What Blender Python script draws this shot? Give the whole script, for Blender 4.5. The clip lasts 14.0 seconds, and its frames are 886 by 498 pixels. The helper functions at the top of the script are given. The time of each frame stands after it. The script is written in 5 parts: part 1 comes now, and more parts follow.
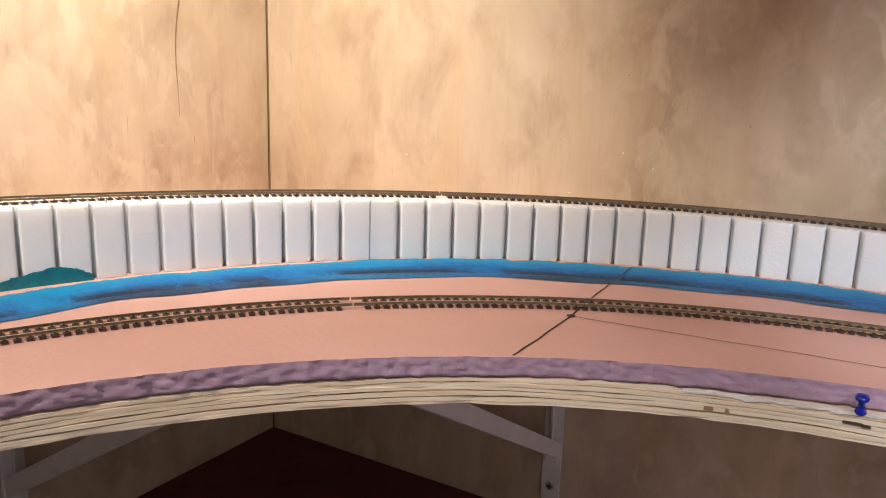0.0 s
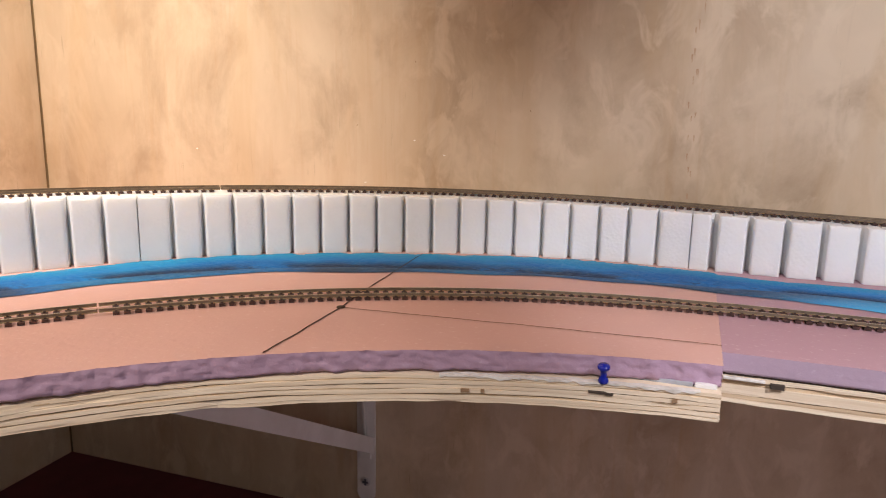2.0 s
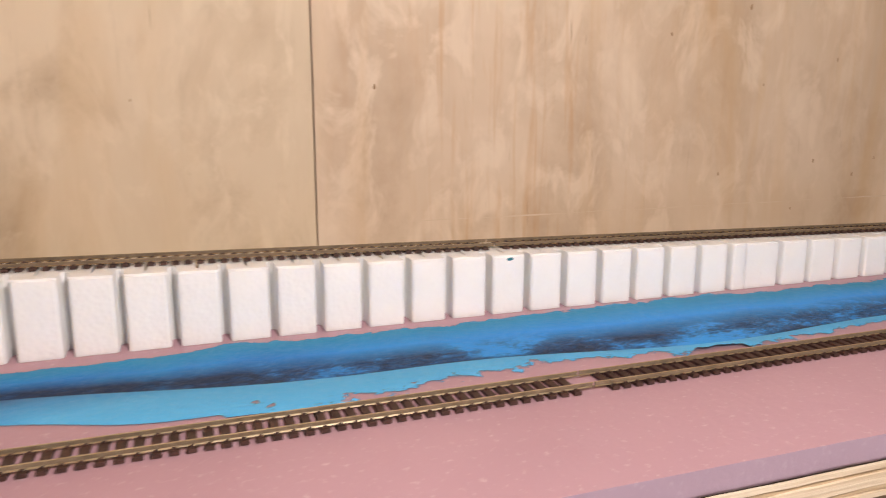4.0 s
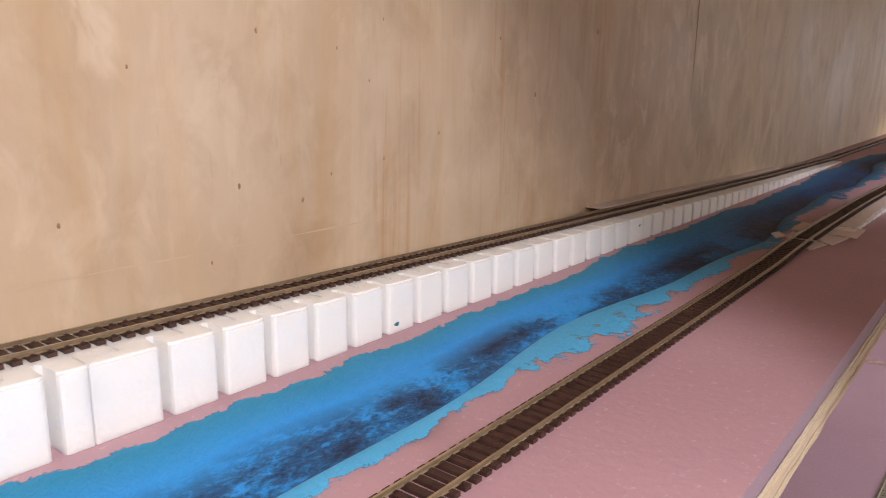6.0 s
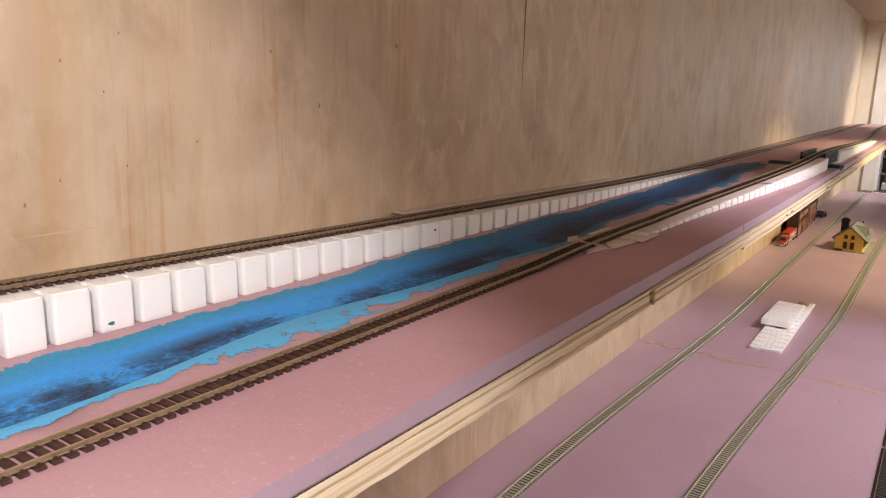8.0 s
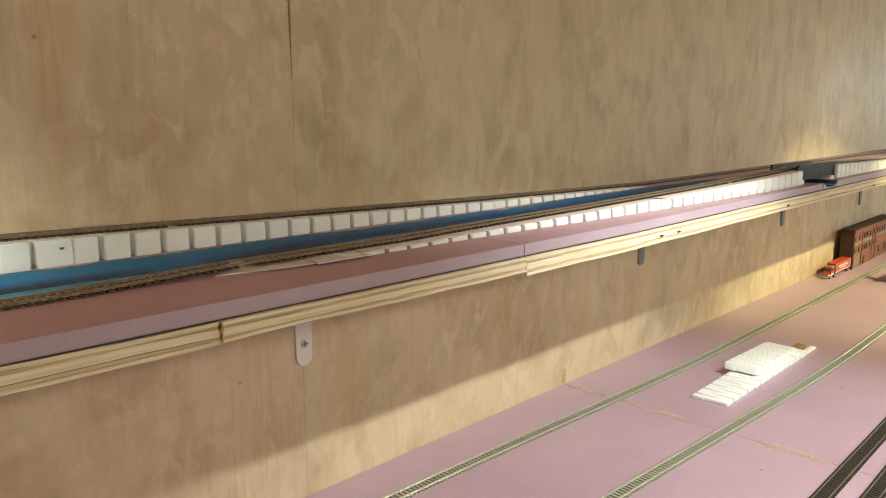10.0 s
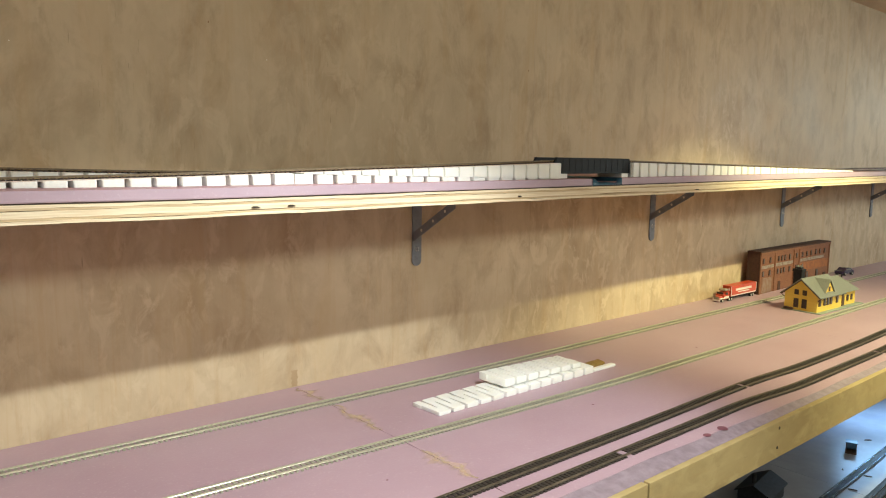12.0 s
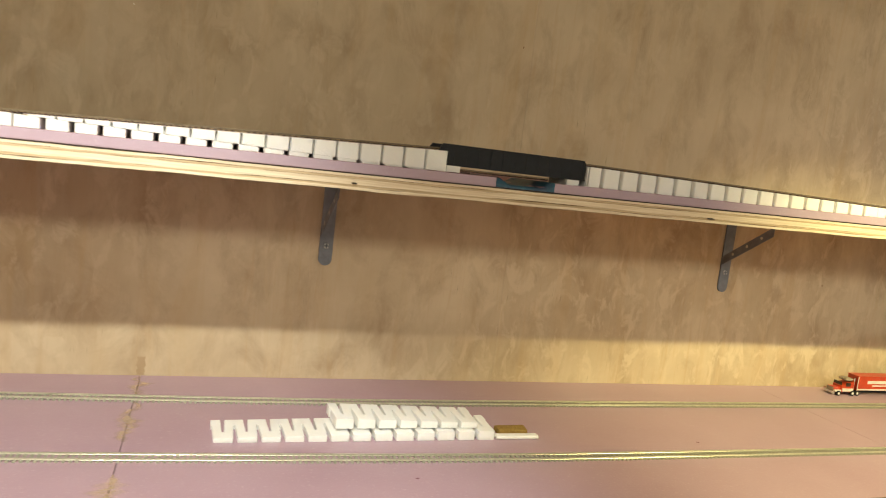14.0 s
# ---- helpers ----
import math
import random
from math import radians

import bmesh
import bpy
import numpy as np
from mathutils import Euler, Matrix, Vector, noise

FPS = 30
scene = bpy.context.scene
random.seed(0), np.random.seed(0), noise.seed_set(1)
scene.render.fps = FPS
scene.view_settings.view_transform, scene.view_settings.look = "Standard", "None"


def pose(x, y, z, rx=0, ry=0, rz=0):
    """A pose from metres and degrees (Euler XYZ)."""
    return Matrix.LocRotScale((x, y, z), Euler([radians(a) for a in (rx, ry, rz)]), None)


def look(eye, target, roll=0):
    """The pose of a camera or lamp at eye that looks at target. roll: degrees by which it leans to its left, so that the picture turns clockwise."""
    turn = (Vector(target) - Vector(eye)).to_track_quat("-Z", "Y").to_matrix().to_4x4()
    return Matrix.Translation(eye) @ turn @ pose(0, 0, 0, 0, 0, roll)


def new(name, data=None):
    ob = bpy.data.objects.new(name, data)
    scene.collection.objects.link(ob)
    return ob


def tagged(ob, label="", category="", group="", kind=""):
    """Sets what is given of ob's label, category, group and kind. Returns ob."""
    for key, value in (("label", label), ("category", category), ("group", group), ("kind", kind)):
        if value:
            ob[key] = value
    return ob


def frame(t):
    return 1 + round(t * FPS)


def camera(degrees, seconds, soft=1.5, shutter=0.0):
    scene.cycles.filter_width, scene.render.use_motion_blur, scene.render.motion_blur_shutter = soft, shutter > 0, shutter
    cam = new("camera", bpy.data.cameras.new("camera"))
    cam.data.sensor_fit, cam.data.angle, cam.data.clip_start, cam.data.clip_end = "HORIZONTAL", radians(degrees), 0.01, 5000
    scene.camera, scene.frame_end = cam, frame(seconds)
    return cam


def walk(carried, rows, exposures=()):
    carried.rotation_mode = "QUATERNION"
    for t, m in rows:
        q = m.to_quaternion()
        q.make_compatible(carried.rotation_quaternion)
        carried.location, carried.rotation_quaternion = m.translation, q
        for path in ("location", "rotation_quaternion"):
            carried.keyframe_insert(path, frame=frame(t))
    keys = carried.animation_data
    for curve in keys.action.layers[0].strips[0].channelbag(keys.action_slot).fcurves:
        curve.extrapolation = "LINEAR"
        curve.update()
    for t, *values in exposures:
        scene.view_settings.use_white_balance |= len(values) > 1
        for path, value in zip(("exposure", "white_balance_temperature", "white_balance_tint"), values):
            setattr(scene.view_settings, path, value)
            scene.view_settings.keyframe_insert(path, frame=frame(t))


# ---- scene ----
cam = camera(62.8, 14.0, soft=1.0, shutter=0.15)
PATH = [
    (0, (0.863, -0.809, 0.158), (-0.126, 0.882, -0.246), 1.8),
    (0.5, (0.881, -0.79, 0.159), (-0.011, 0.957, -0.229), 1.8),
    (1, (0.879, -0.774, 0.143), (0.066, 1.01, -0.252), 1.8),
    (1.5, (0.884, -0.762, 0.134), (0.152, 1.054, -0.271), 1.5),
    (2, (0.915, -0.762, 0.15), (0.284, 1.093, -0.253), 1.1),
    (2.5, (0.941, -0.744, 0.152), (0.515, 1.17, -0.241), 0.8),
    (3, (0.965, -0.696, 0.156), (0.891, 1.261, -0.249), 1.1),
    (3.2, (0.986, -0.656, 0.147), (1.085, 1.3, -0.26), 1.4),
    (5.3, (1.37, -0.4, 0.158), (2.657, 1.065, -0.287), -0.9),
    (5.5, (1.387, -0.383, 0.155), (2.761, 0.998, -0.299), 0.1),
    (6, (1.418, -0.369, 0.159), (2.951, 0.835, -0.286), 0.9),
    (6.5, (1.428, -0.374, 0.165), (3.063, 0.691, -0.269), 1.1),
    (7, (1.442, -0.393, 0.168), (3.13, 0.587, -0.269), 1.9),
    (7.1, (1.453, -0.399, 0.164), (3.143, 0.575, -0.279), 2.5),
    (7.2, (1.45, -0.407, 0.17), (3.145, 0.558, -0.272), 2.6),
    (9.3, (1.728, -0.717, 0.127), (3.121, 0.665, -0.26), -0.6),
    (9.5, (1.781, -0.73, 0.115), (3.192, 0.634, -0.27), -0.4),
    (10, (1.908, -0.791, 0.13), (3.31, 0.594, -0.211), -0.3),
    (10.5, (2.034, -0.844, 0.128), (3.441, 0.543, -0.182), -0.8),
    (11, (2.184, -0.98, 0.111), (3.605, 0.399, -0.172), 0.4),
    (11.5, (2.303, -1.116, 0.078), (3.688, 0.304, -0.173), 0.3),
    (11.7, (2.344, -1.139, 0.063), (3.697, 0.31, -0.192), 0.2),
    (12, (2.419, -1.152, 0.039), (3.703, 0.362, -0.208), 0.8),
    (12.5, (2.562, -1.175, 0.073), (3.701, 0.452, -0.159), 1.7),
    (13, (2.721, -1.244, 0.07), (3.675, 0.501, -0.139), 4.5),
    (13.5, (2.915, -1.287, 0.06), (3.613, 0.575, -0.158), 2.5),
    (14, (3.117, -1.226, 0.015), (3.757, 0.655, -0.214), 6.7),
]
EXPOSURES = [(0, -0.5, 5850, 13), (2.4, -0.48, 6100, 17), (3.2, -0.38, 7100, 18), (5.3, 0.0, 6400, 14), (7.2, 0.22, 6600, 18), (9.4, 0.68, 6900, 1), (10, 0.84, 6700, -8), (11.5, 0.65, 6450, -8), (12, 0.67, 6600, -7), (12.6, 0.68, 7200, -5), (14, 0.63, 7450, -4)]
walk(cam, [(t, look(eye, goal, roll)) for t, eye, goal, roll in PATH], EXPOSURES)

# ---- light ----
world = bpy.data.worlds.new("room_dim")
scene.world = world
world.use_nodes = True
world.node_tree.nodes["Background"].inputs[0].default_value = (0.75, 0.8, 0.9, 1)
world.node_tree.nodes["Background"].inputs[1].default_value = 0.25


def spot(place, goal, watts, colour, cone, blend, size=0.014):
    lamp = bpy.data.lights.new("ceiling_spot", "SPOT")
    lamp.energy, lamp.color, lamp.shadow_soft_size = watts, colour, size
    lamp.spot_size, lamp.spot_blend = radians(cone), blend
    new("ceiling_spot", lamp).matrix_world = look(place, goal)


spot((0.36, -0.44, 0.57), (0.12, -0.10, 0.18), 27.0, (1.0, 0.87, 0.68), 130, 0.9)
spot((0.46, -1.00, 0.58), (0.34, -0.50, -0.16), 27.0, (1.0, 0.87, 0.69), 88, 0.8)
spot((1.30, -0.70, 0.45), (1.369, 0.085, -0.166), 24.0, (1.0, 0.96, 0.92), 92, 0.35)
# a row of lamps over the aisle
ROW_Y, ROW_Z = -1.00, 0.56
spot((0.95, ROW_Y, ROW_Z), (0.92, -0.66, -0.38), 13.0, (1.0, 0.94, 0.88), 76, 0.4)
spot((3.00, ROW_Y, ROW_Z), (2.90, -0.60, -0.38), 36.0, (1.0, 0.97, 0.98), 81, 0.55)
spot((4.40, -0.982, ROW_Z), (4.42, -0.57, -0.38), 53.0, (1.0, 0.86, 0.48), 88, 0.62)
# added unseen spot that brightens the jamb and the far bench end
spot((6.05, ROW_Y, ROW_Z), (6.70, -0.34, -0.10), 55.0, (1.0, 0.97, 0.92), 78, 0.8)


def panel_light(name, m, watts, colour, sx, sy):
    lamp = bpy.data.lights.new(name, "AREA")
    lamp.energy, lamp.color, lamp.shape, lamp.size, lamp.size_y = watts, colour, "RECTANGLE", sx, sy
    new(name, lamp).matrix_world = m


# unseen fill panel in the store, added to brighten the jamb and far end
panel_light("store_fill", look((7.6, -1.6, 0.45), (6.2, -0.1, 0.1)), 20, (0.92, 0.95, 1.0), 0.9, 0.6)
# unseen fill panel high on the aisle's far side, added to lift the long wall
panel_light("aisle_fill", look((3.55, -2.05, 0.61), (3.55, -1.4, -0.6)), 22, (1.0, 0.94, 0.87), 4.4, 0.3)
# added blue panel, no fixture seen, for the bluish light on the lowest deck
panel_light("deck_fill", look((4.90, -0.40, -0.60), (4.88, -0.44, -1.0)), 1.5, (0.33, 0.56, 1.0), 0.35, 0.03)


# ---- materials ----
def material(name, colour, rough=0.6, metal=0.0):
    m = bpy.data.materials.new(name)
    m.use_nodes = True
    b = m.node_tree.nodes["Principled BSDF"]
    b.inputs["Base Color"].default_value = (*colour, 1)
    b.inputs["Roughness"].default_value = rough
    b.inputs["Metallic"].default_value = metal
    return m


class Nodes:
    """Short hand for the nodes of one material."""

    def __init__(self, m):
        self.m, self.t = m, m.node_tree
        self.b = self.t.nodes["Principled BSDF"]

    def add(self, kind, **values):
        n = self.t.nodes.new(kind)
        for key, value in values.items():
            n.inputs[key.replace("_", " ")].default_value = value
        return n

    def link(self, a, b):
        self.t.links.new(a, b)

    def coords(self, scale=(1, 1, 1), rot=(0, 0, 0), kind="Object"):
        tc, mp = self.add("ShaderNodeTexCoord"), self.add("ShaderNodeMapping")
        mp.inputs["Scale"].default_value = scale
        mp.inputs["Rotation"].default_value = rot
        self.link(tc.outputs[kind], mp.inputs["Vector"])
        return mp.outputs["Vector"]

    def place(self, scale=(1, 1, 1)):
        g, mp = self.add("ShaderNodeNewGeometry"), self.add("ShaderNodeMapping")
        mp.inputs["Scale"].default_value = scale
        self.link(g.outputs["Position"], mp.inputs["Vector"])
        return mp.outputs["Vector"]

    def noise(self, vec, scale, detail=4, rough=0.55, warp=0.0):
        n = self.add("ShaderNodeTexNoise", Scale=scale, Detail=detail, Roughness=rough, Distortion=warp)
        self.link(vec, n.inputs["Vector"])
        return n.outputs["Fac"]

    def ramp(self, fac, *stops):
        r = self.add("ShaderNodeValToRGB")
        e = r.color_ramp.elements
        while len(e) < len(stops):
            e.new(0.5)
        for s, (at, c) in zip(e, stops):
            s.position = at
            s.color = (c, c, c, 1) if isinstance(c, (int, float)) else (*c, 1)
        self.link(fac, r.inputs["Fac"])
        return r.outputs["Color"]

    def mix(self, fac, a, b, mode="MIX"):
        n = self.t.nodes.new("ShaderNodeMix")
        n.data_type, n.blend_type = "RGBA", mode
        for value, slot in ((fac, 0), (a, 6), (b, 7)):
            if hasattr(value, "is_linked"):
                self.link(value, n.inputs[slot])
            else:
                n.inputs[slot].default_value = value if slot == 0 else (*value, 1)
        return n.outputs[2]

    def colour(self, socket):
        self.link(socket, self.b.inputs["Base Color"])

    def rough(self, socket):
        self.link(socket, self.b.inputs["Roughness"])

    def bump(self, height, strength, distance):
        n = self.add("ShaderNodeBump", Strength=strength, Distance=distance)
        self.link(height, n.inputs["Height"])
        self.link(n.outputs["Normal"], self.b.inputs["Normal"])


def plywood(name, light, mid, dark, up=2, threads=0.18):
    """Rotary-cut veneer with the grain along one axis and thin amber threads in it."""
    m = material(name, mid, 0.62)
    k = Nodes(m)
    s = [5.0, 5.0, 5.0]
    s[up] = 2.0
    grain = k.noise(k.place(s), 2.2, 5, 0.55, 0.7)
    s2 = [70.0, 70.0, 70.0]
    s2[up] = 5.0
    fine = k.noise(k.place(s2), 1.6, 4, 0.62, 0.3)
    blot = k.noise(k.place((1, 1, 1)), 3.1, 5, 0.62, 0.4)
    zone = k.noise(k.place((1, 1, 1)), 1.3, 2, 0.5)
    sm = [1.0, 1.0, 1.0]
    sm[up] = 0.6
    mott = k.noise(k.place(sm), 13, 6, 0.62, 0.4)
    curl = k.noise(k.place(sm), 30, 4, 0.6, 0.6)
    c = k.ramp(grain, (0.25, [0.5 * (p + q) for p, q in zip(dark, mid)]), (0.5, mid), (0.78, [0.5 * (p + q) for p, q in zip(light, mid)]))
    c = k.mix(k.ramp(blot, (0.38, 0.0), (0.66, 0.8)), c, light)
    c = k.mix(k.ramp(mott, (0.47, 0.0), (0.7, 0.7)), c, dark)
    stripe = k.noise(k.place([6.0 if q != up else 0.8 for q in range(3)]), 5.0, 5, 0.6, 0.6)
    c = k.mix(k.ramp(stripe, (0.55, 0.0), (0.7, 0.12)), c, [dark[0] * 1.08, dark[1] * 0.92, dark[2] * 0.72])
    flecks = k.add("ShaderNodeMath")
    flecks.operation = "MULTIPLY"
    k.link(k.ramp(curl, (0.50, 0.0), (0.62, 0.75)), flecks.inputs[0])
    k.link(k.ramp(zone, (0.40, 0.1), (0.56, 1.0)), flecks.inputs[1])
    c = k.mix(flecks.outputs[0], c, light)
    c = k.mix(k.ramp(fine, (0.62, 0.0), (0.8, 0.14)), c, [v * 0.6 for v in dark])
    s3 = [150.0, 150.0, 150.0]
    s3[up] = 11.0
    dash = k.noise(k.place(s3), 2.0, 2, 0.5, 0.2)
    area = k.noise(k.place((1, 1, 1)), 6.0, 2)
    mask = k.add("ShaderNodeMath")
    mask.operation = "MULTIPLY"
    k.link(k.ramp(dash, (0.68, 0.0), (0.76, 0.6)), mask.inputs[0])
    k.link(k.ramp(area, (0.48, 0.0), (0.64, 1.0)), mask.inputs[1])
    c = k.mix(mask.outputs[0], c, [v * 0.55 for v in dark])
    warm = k.noise(k.place([14.0 if q != up else 1.6 for q in range(3)]), 1.5, 4, 0.6, 0.7)
    c = k.mix(k.ramp(warm, (0.51, 0.0), (0.67, 0.42 if threads > 0.3 else 0.26)), c, [mid[0] * 0.97, mid[1] * 0.82, mid[2] * 0.58])
    cluster = k.noise(k.place([3.2 if q != up else 0.5 for q in range(3)]), 1.9, 3, 0.55, 0.5)
    thread = k.noise(k.place([75.0 if q != up else 4.5 for q in range(3)]), 1.5, 4, 0.6, 0.5)
    both = k.add("ShaderNodeMath")
    both.operation = "MULTIPLY"
    k.link(k.ramp(cluster, (0.47, 0.05), (0.6, 1.0)), both.inputs[0])
    k.link(k.ramp(thread, (0.52, 0.0), (0.70, threads)), both.inputs[1])
    c = k.mix(both.outputs[0], c, [mid[0] * 0.88, mid[1] * 0.62, mid[2] * 0.36])
    v = k.add("ShaderNodeTexVoronoi", Scale=9.0)
    k.link(k.place((1, 1, 1)), v.inputs["Vector"])
    c = k.mix(k.ramp(v.outputs["Distance"], (0.012, 0.6), (0.03, 0.0)), c, (0.2, 0.1, 0.05))
    k.colour(c)
    k.rough(k.ramp(blot, (0.3, 0.5), (0.7, 0.68)))
    k.bump(fine, 0.1, 0.0004)
    return m


def foam(name, base, pale, deep, rough_scale=180, rough_depth=0.0008):
    m = material(name, base, 0.55)
    k = Nodes(m)
    a = k.noise(k.place(), 5, 4)
    b = k.noise(k.place(), 260, 3)
    v = k.add("ShaderNodeTexVoronoi", Scale=34)
    k.link(k.place(), v.inputs["Vector"])
    c = k.mix(k.ramp(a, (0.35, 0.0), (0.7, 1.0)), base, deep)
    c = k.mix(k.ramp(b, (0.6, 0.0), (0.75, 0.35)), c, pale)
    c = k.mix(k.ramp(v.outputs["Distance"], (0.014, 0.4), (0.022, 0.0)), c, pale)
    k.colour(c)
    b2 = k.noise(k.place(), rough_scale, 5, 0.6)
    k.bump(b2, 0.45, rough_depth)
    return m


WALL = plywood("plywood_veneer", (0.65, 0.535, 0.385), (0.51, 0.40, 0.268), (0.345, 0.245, 0.150))
CEIL = plywood("ceiling_panel", (0.74, 0.62, 0.48), (0.68, 0.55, 0.40), (0.56, 0.43, 0.3), 0)
WALL_THREADED = plywood("threaded_veneer", (0.67, 0.54, 0.405), (0.53, 0.405, 0.285), (0.37, 0.255, 0.16), threads=0.5)
PINE = plywood("pale_pine", (0.42, 0.325, 0.16), (0.34, 0.255, 0.115), (0.25, 0.175, 0.075), 0)
FOAM_WARM = foam("salmon_foam_skin", (0.68, 0.42, 0.365), (0.84, 0.68, 0.63), (0.62, 0.365, 0.31))
FOAM = foam("pink_foam_skin", (0.51, 0.315, 0.365), (0.76, 0.62, 0.66), (0.45, 0.27, 0.315))
CUT = foam("pink_foam_cut", (0.43, 0.29, 0.39), (0.56, 0.43, 0.53), (0.37, 0.24, 0.33), 130, 0.0018)
CUT_CLEAN = foam("pink_foam_sawn", (0.45, 0.34, 0.43), (0.56, 0.46, 0.54), (0.40, 0.29, 0.37))
LOWFOAM = foam("lower_foam_skin", (0.45, 0.315, 0.39), (0.64, 0.51, 0.57), (0.40, 0.27, 0.34))

LOWFOAM.node_tree.nodes["Principled BSDF"].inputs["Roughness"].default_value = 0.36


def grainy(name, light, dark, scale, rough=0.6, bump=0.4, dist=0.0008, metal=0.0, stretch=(1, 1, 1)):
    m = material(name, light, rough, metal)
    k = Nodes(m)
    n = k.noise(k.place(stretch), scale, 6, 0.6)
    big = k.noise(k.place(), scale * 0.12, 3)
    c = k.ramp(n, (0.35, dark), (0.65, light))
    c = k.mix(k.ramp(big, (0.4, 0.0), (0.75, 0.4)), c, dark)
    k.colour(c)
    k.bump(n, bump, dist)
    return m


PLY_A = grainy("veneer_edge_pale", (0.85, 0.74, 0.58), (0.68, 0.54, 0.38), 60, 0.7, 0.5, 0.001, 0, (0.2, 0.2, 9))
PLY_B = grainy("veneer_edge_brown", (0.66, 0.51, 0.34), (0.46, 0.33, 0.20), 60, 0.75, 0.6, 0.001, 0, (0.2, 0.2, 9))
GLUE = material("dark_gap", (0.05, 0.035, 0.025), 0.8)
SCUFF = grainy("whitewashed_ply", (0.86, 0.84, 0.80), (0.55, 0.50, 0.44), 110, 0.8)
EPS = material("white_polystyrene", (0.86, 0.86, 0.85), 0.65)
k = Nodes(EPS)
bead = k.add("ShaderNodeTexVoronoi", Scale=330)
k.link(k.place(), bead.inputs["Vector"])
tone = k.noise(k.place(), 40, 4)
k.colour(k.mix(k.ramp(tone, (0.35, 0.0), (0.75, 0.5)), (0.93, 0.93, 0.92), (0.86, 0.86, 0.85)))
k.bump(bead.outputs["Distance"], 0.35, 0.0007)
EPS.node_tree.nodes["Principled BSDF"].inputs["Subsurface Weight"].default_value = 0.6
EPS.node_tree.nodes["Principled BSDF"].inputs["Subsurface Radius"].default_value = (1.0, 0.95, 0.85)
EPS.node_tree.nodes["Principled BSDF"].inputs["Subsurface Scale"].default_value = 0.012
RAIL_SIDE = grainy("weathered_rail_side", (0.23, 0.17, 0.11), (0.14, 0.10, 0.062), 160, 0.5)
RAIL = grainy("nickel_brass_rail", (0.80, 0.70, 0.50), (0.56, 0.46, 0.30), 120, 0.24, 0.15, 0.0003, 0.85)
RAIL_DARK = grainy("tarnished_rail", (0.26, 0.22, 0.17), (0.15, 0.12, 0.09), 120, 0.4, 0.15, 0.0003, 0.6)
RAIL_LOW = grainy("pale_brass_rail", (0.70, 0.69, 0.57), (0.56, 0.55, 0.44), 120, 0.3, 0.1, 0.0003, 0.6)
TIE = grainy("brown_plastic_tie", (0.075, 0.034, 0.026), (0.036, 0.016, 0.012), 240, 0.5)
TIE_LOW = grainy("olive_plastic_tie", (0.42, 0.42, 0.34), (0.31, 0.31, 0.25), 240, 0.5)
TIE_DARK = grainy("dark_plastic_tie", (0.05, 0.042, 0.035), (0.03, 0.025, 0.02), 240, 0.5)
STEEL = grainy("grey_steel", (0.25, 0.275, 0.33), (0.18, 0.195, 0.235), 60, 0.4, 0.1, 0.0003, 0.5)
WHITE_METAL = grainy("white_painted_steel", (0.80, 0.79, 0.78), (0.72, 0.70, 0.68), 30, 0.4, 0.1, 0.0004)
SCREW = material("zinc_screw", (0.66, 0.66, 0.67), 0.35, 0.6)
BLACK = grainy("black_plastic", (0.02, 0.02, 0.024), (0.010, 0.010, 0.011), 150, 0.6)
BLACK.node_tree.nodes["Principled BSDF"].inputs["Specular IOR Level"].default_value = 0.2
BLUE_PIN = material("blue_plastic", (0.01, 0.02, 0.32), 0.2)
CARD = grainy("white_card", (0.76, 0.66, 0.62), (0.68, 0.58, 0.55), 50, 0.7)
GREY_SHIM = grainy("grey_shim", (0.40, 0.42, 0.46), (0.3, 0.3, 0.33), 60, 0.6)

RIVER = material("blue_river_paint", (0.03, 0.2, 0.5), 0.5)
k = Nodes(RIVER)
at = k.add("ShaderNodeAttribute")
at.attribute_name = "bank"
wide = k.noise(k.place((1.0, 1.6, 1)), 8, 5, 0.6, 0.6)
fine = k.noise(k.place((1, 1, 1)), 190, 5, 0.7, 0.1)
streak = k.noise(k.place((0.5, 1.1, 1)), 50, 4, 0.6, 0.2)
blue = k.ramp(wide, (0.3, (0.008, 0.13, 0.42)), (0.5, (0.014, 0.19, 0.52)), (0.7, (0.016, 0.26, 0.54)))
blue = k.mix(k.ramp(streak, (0.45, 0.0), (0.7, 0.45)), blue, (0.008, 0.09, 0.34))
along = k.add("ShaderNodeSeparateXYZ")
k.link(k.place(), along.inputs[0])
# the blue gets brighter along x, from 0.95 to 1.4
brighter = k.add("ShaderNodeMapRange", From_Min=0.95, From_Max=1.4, To_Max=0.72)
k.link(along.outputs["X"], brighter.inputs["Value"])
blue = k.mix(brighter.outputs["Result"], blue, (0.035, 0.38, 0.98))
teal = k.mix(k.ramp(at.outputs["Fac"], (0.08, 1.0), (0.34, 0.0)), blue, (0.016, 0.27, 0.50))
edge_teal = k.mix(k.ramp(at.outputs["Fac"], (0.79, 0.0), (0.84, 1.0)), teal, (0.09, 0.52, 0.95))
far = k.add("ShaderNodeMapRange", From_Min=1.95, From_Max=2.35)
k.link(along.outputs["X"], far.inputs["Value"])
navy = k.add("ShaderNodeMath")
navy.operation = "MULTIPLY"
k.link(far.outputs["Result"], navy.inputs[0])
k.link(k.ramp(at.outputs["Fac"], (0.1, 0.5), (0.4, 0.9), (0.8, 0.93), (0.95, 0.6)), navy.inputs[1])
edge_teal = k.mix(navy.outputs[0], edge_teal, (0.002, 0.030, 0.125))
clump = k.noise(k.place((0.7, 1.2, 1)), 12, 6, 0.62, 0.1)
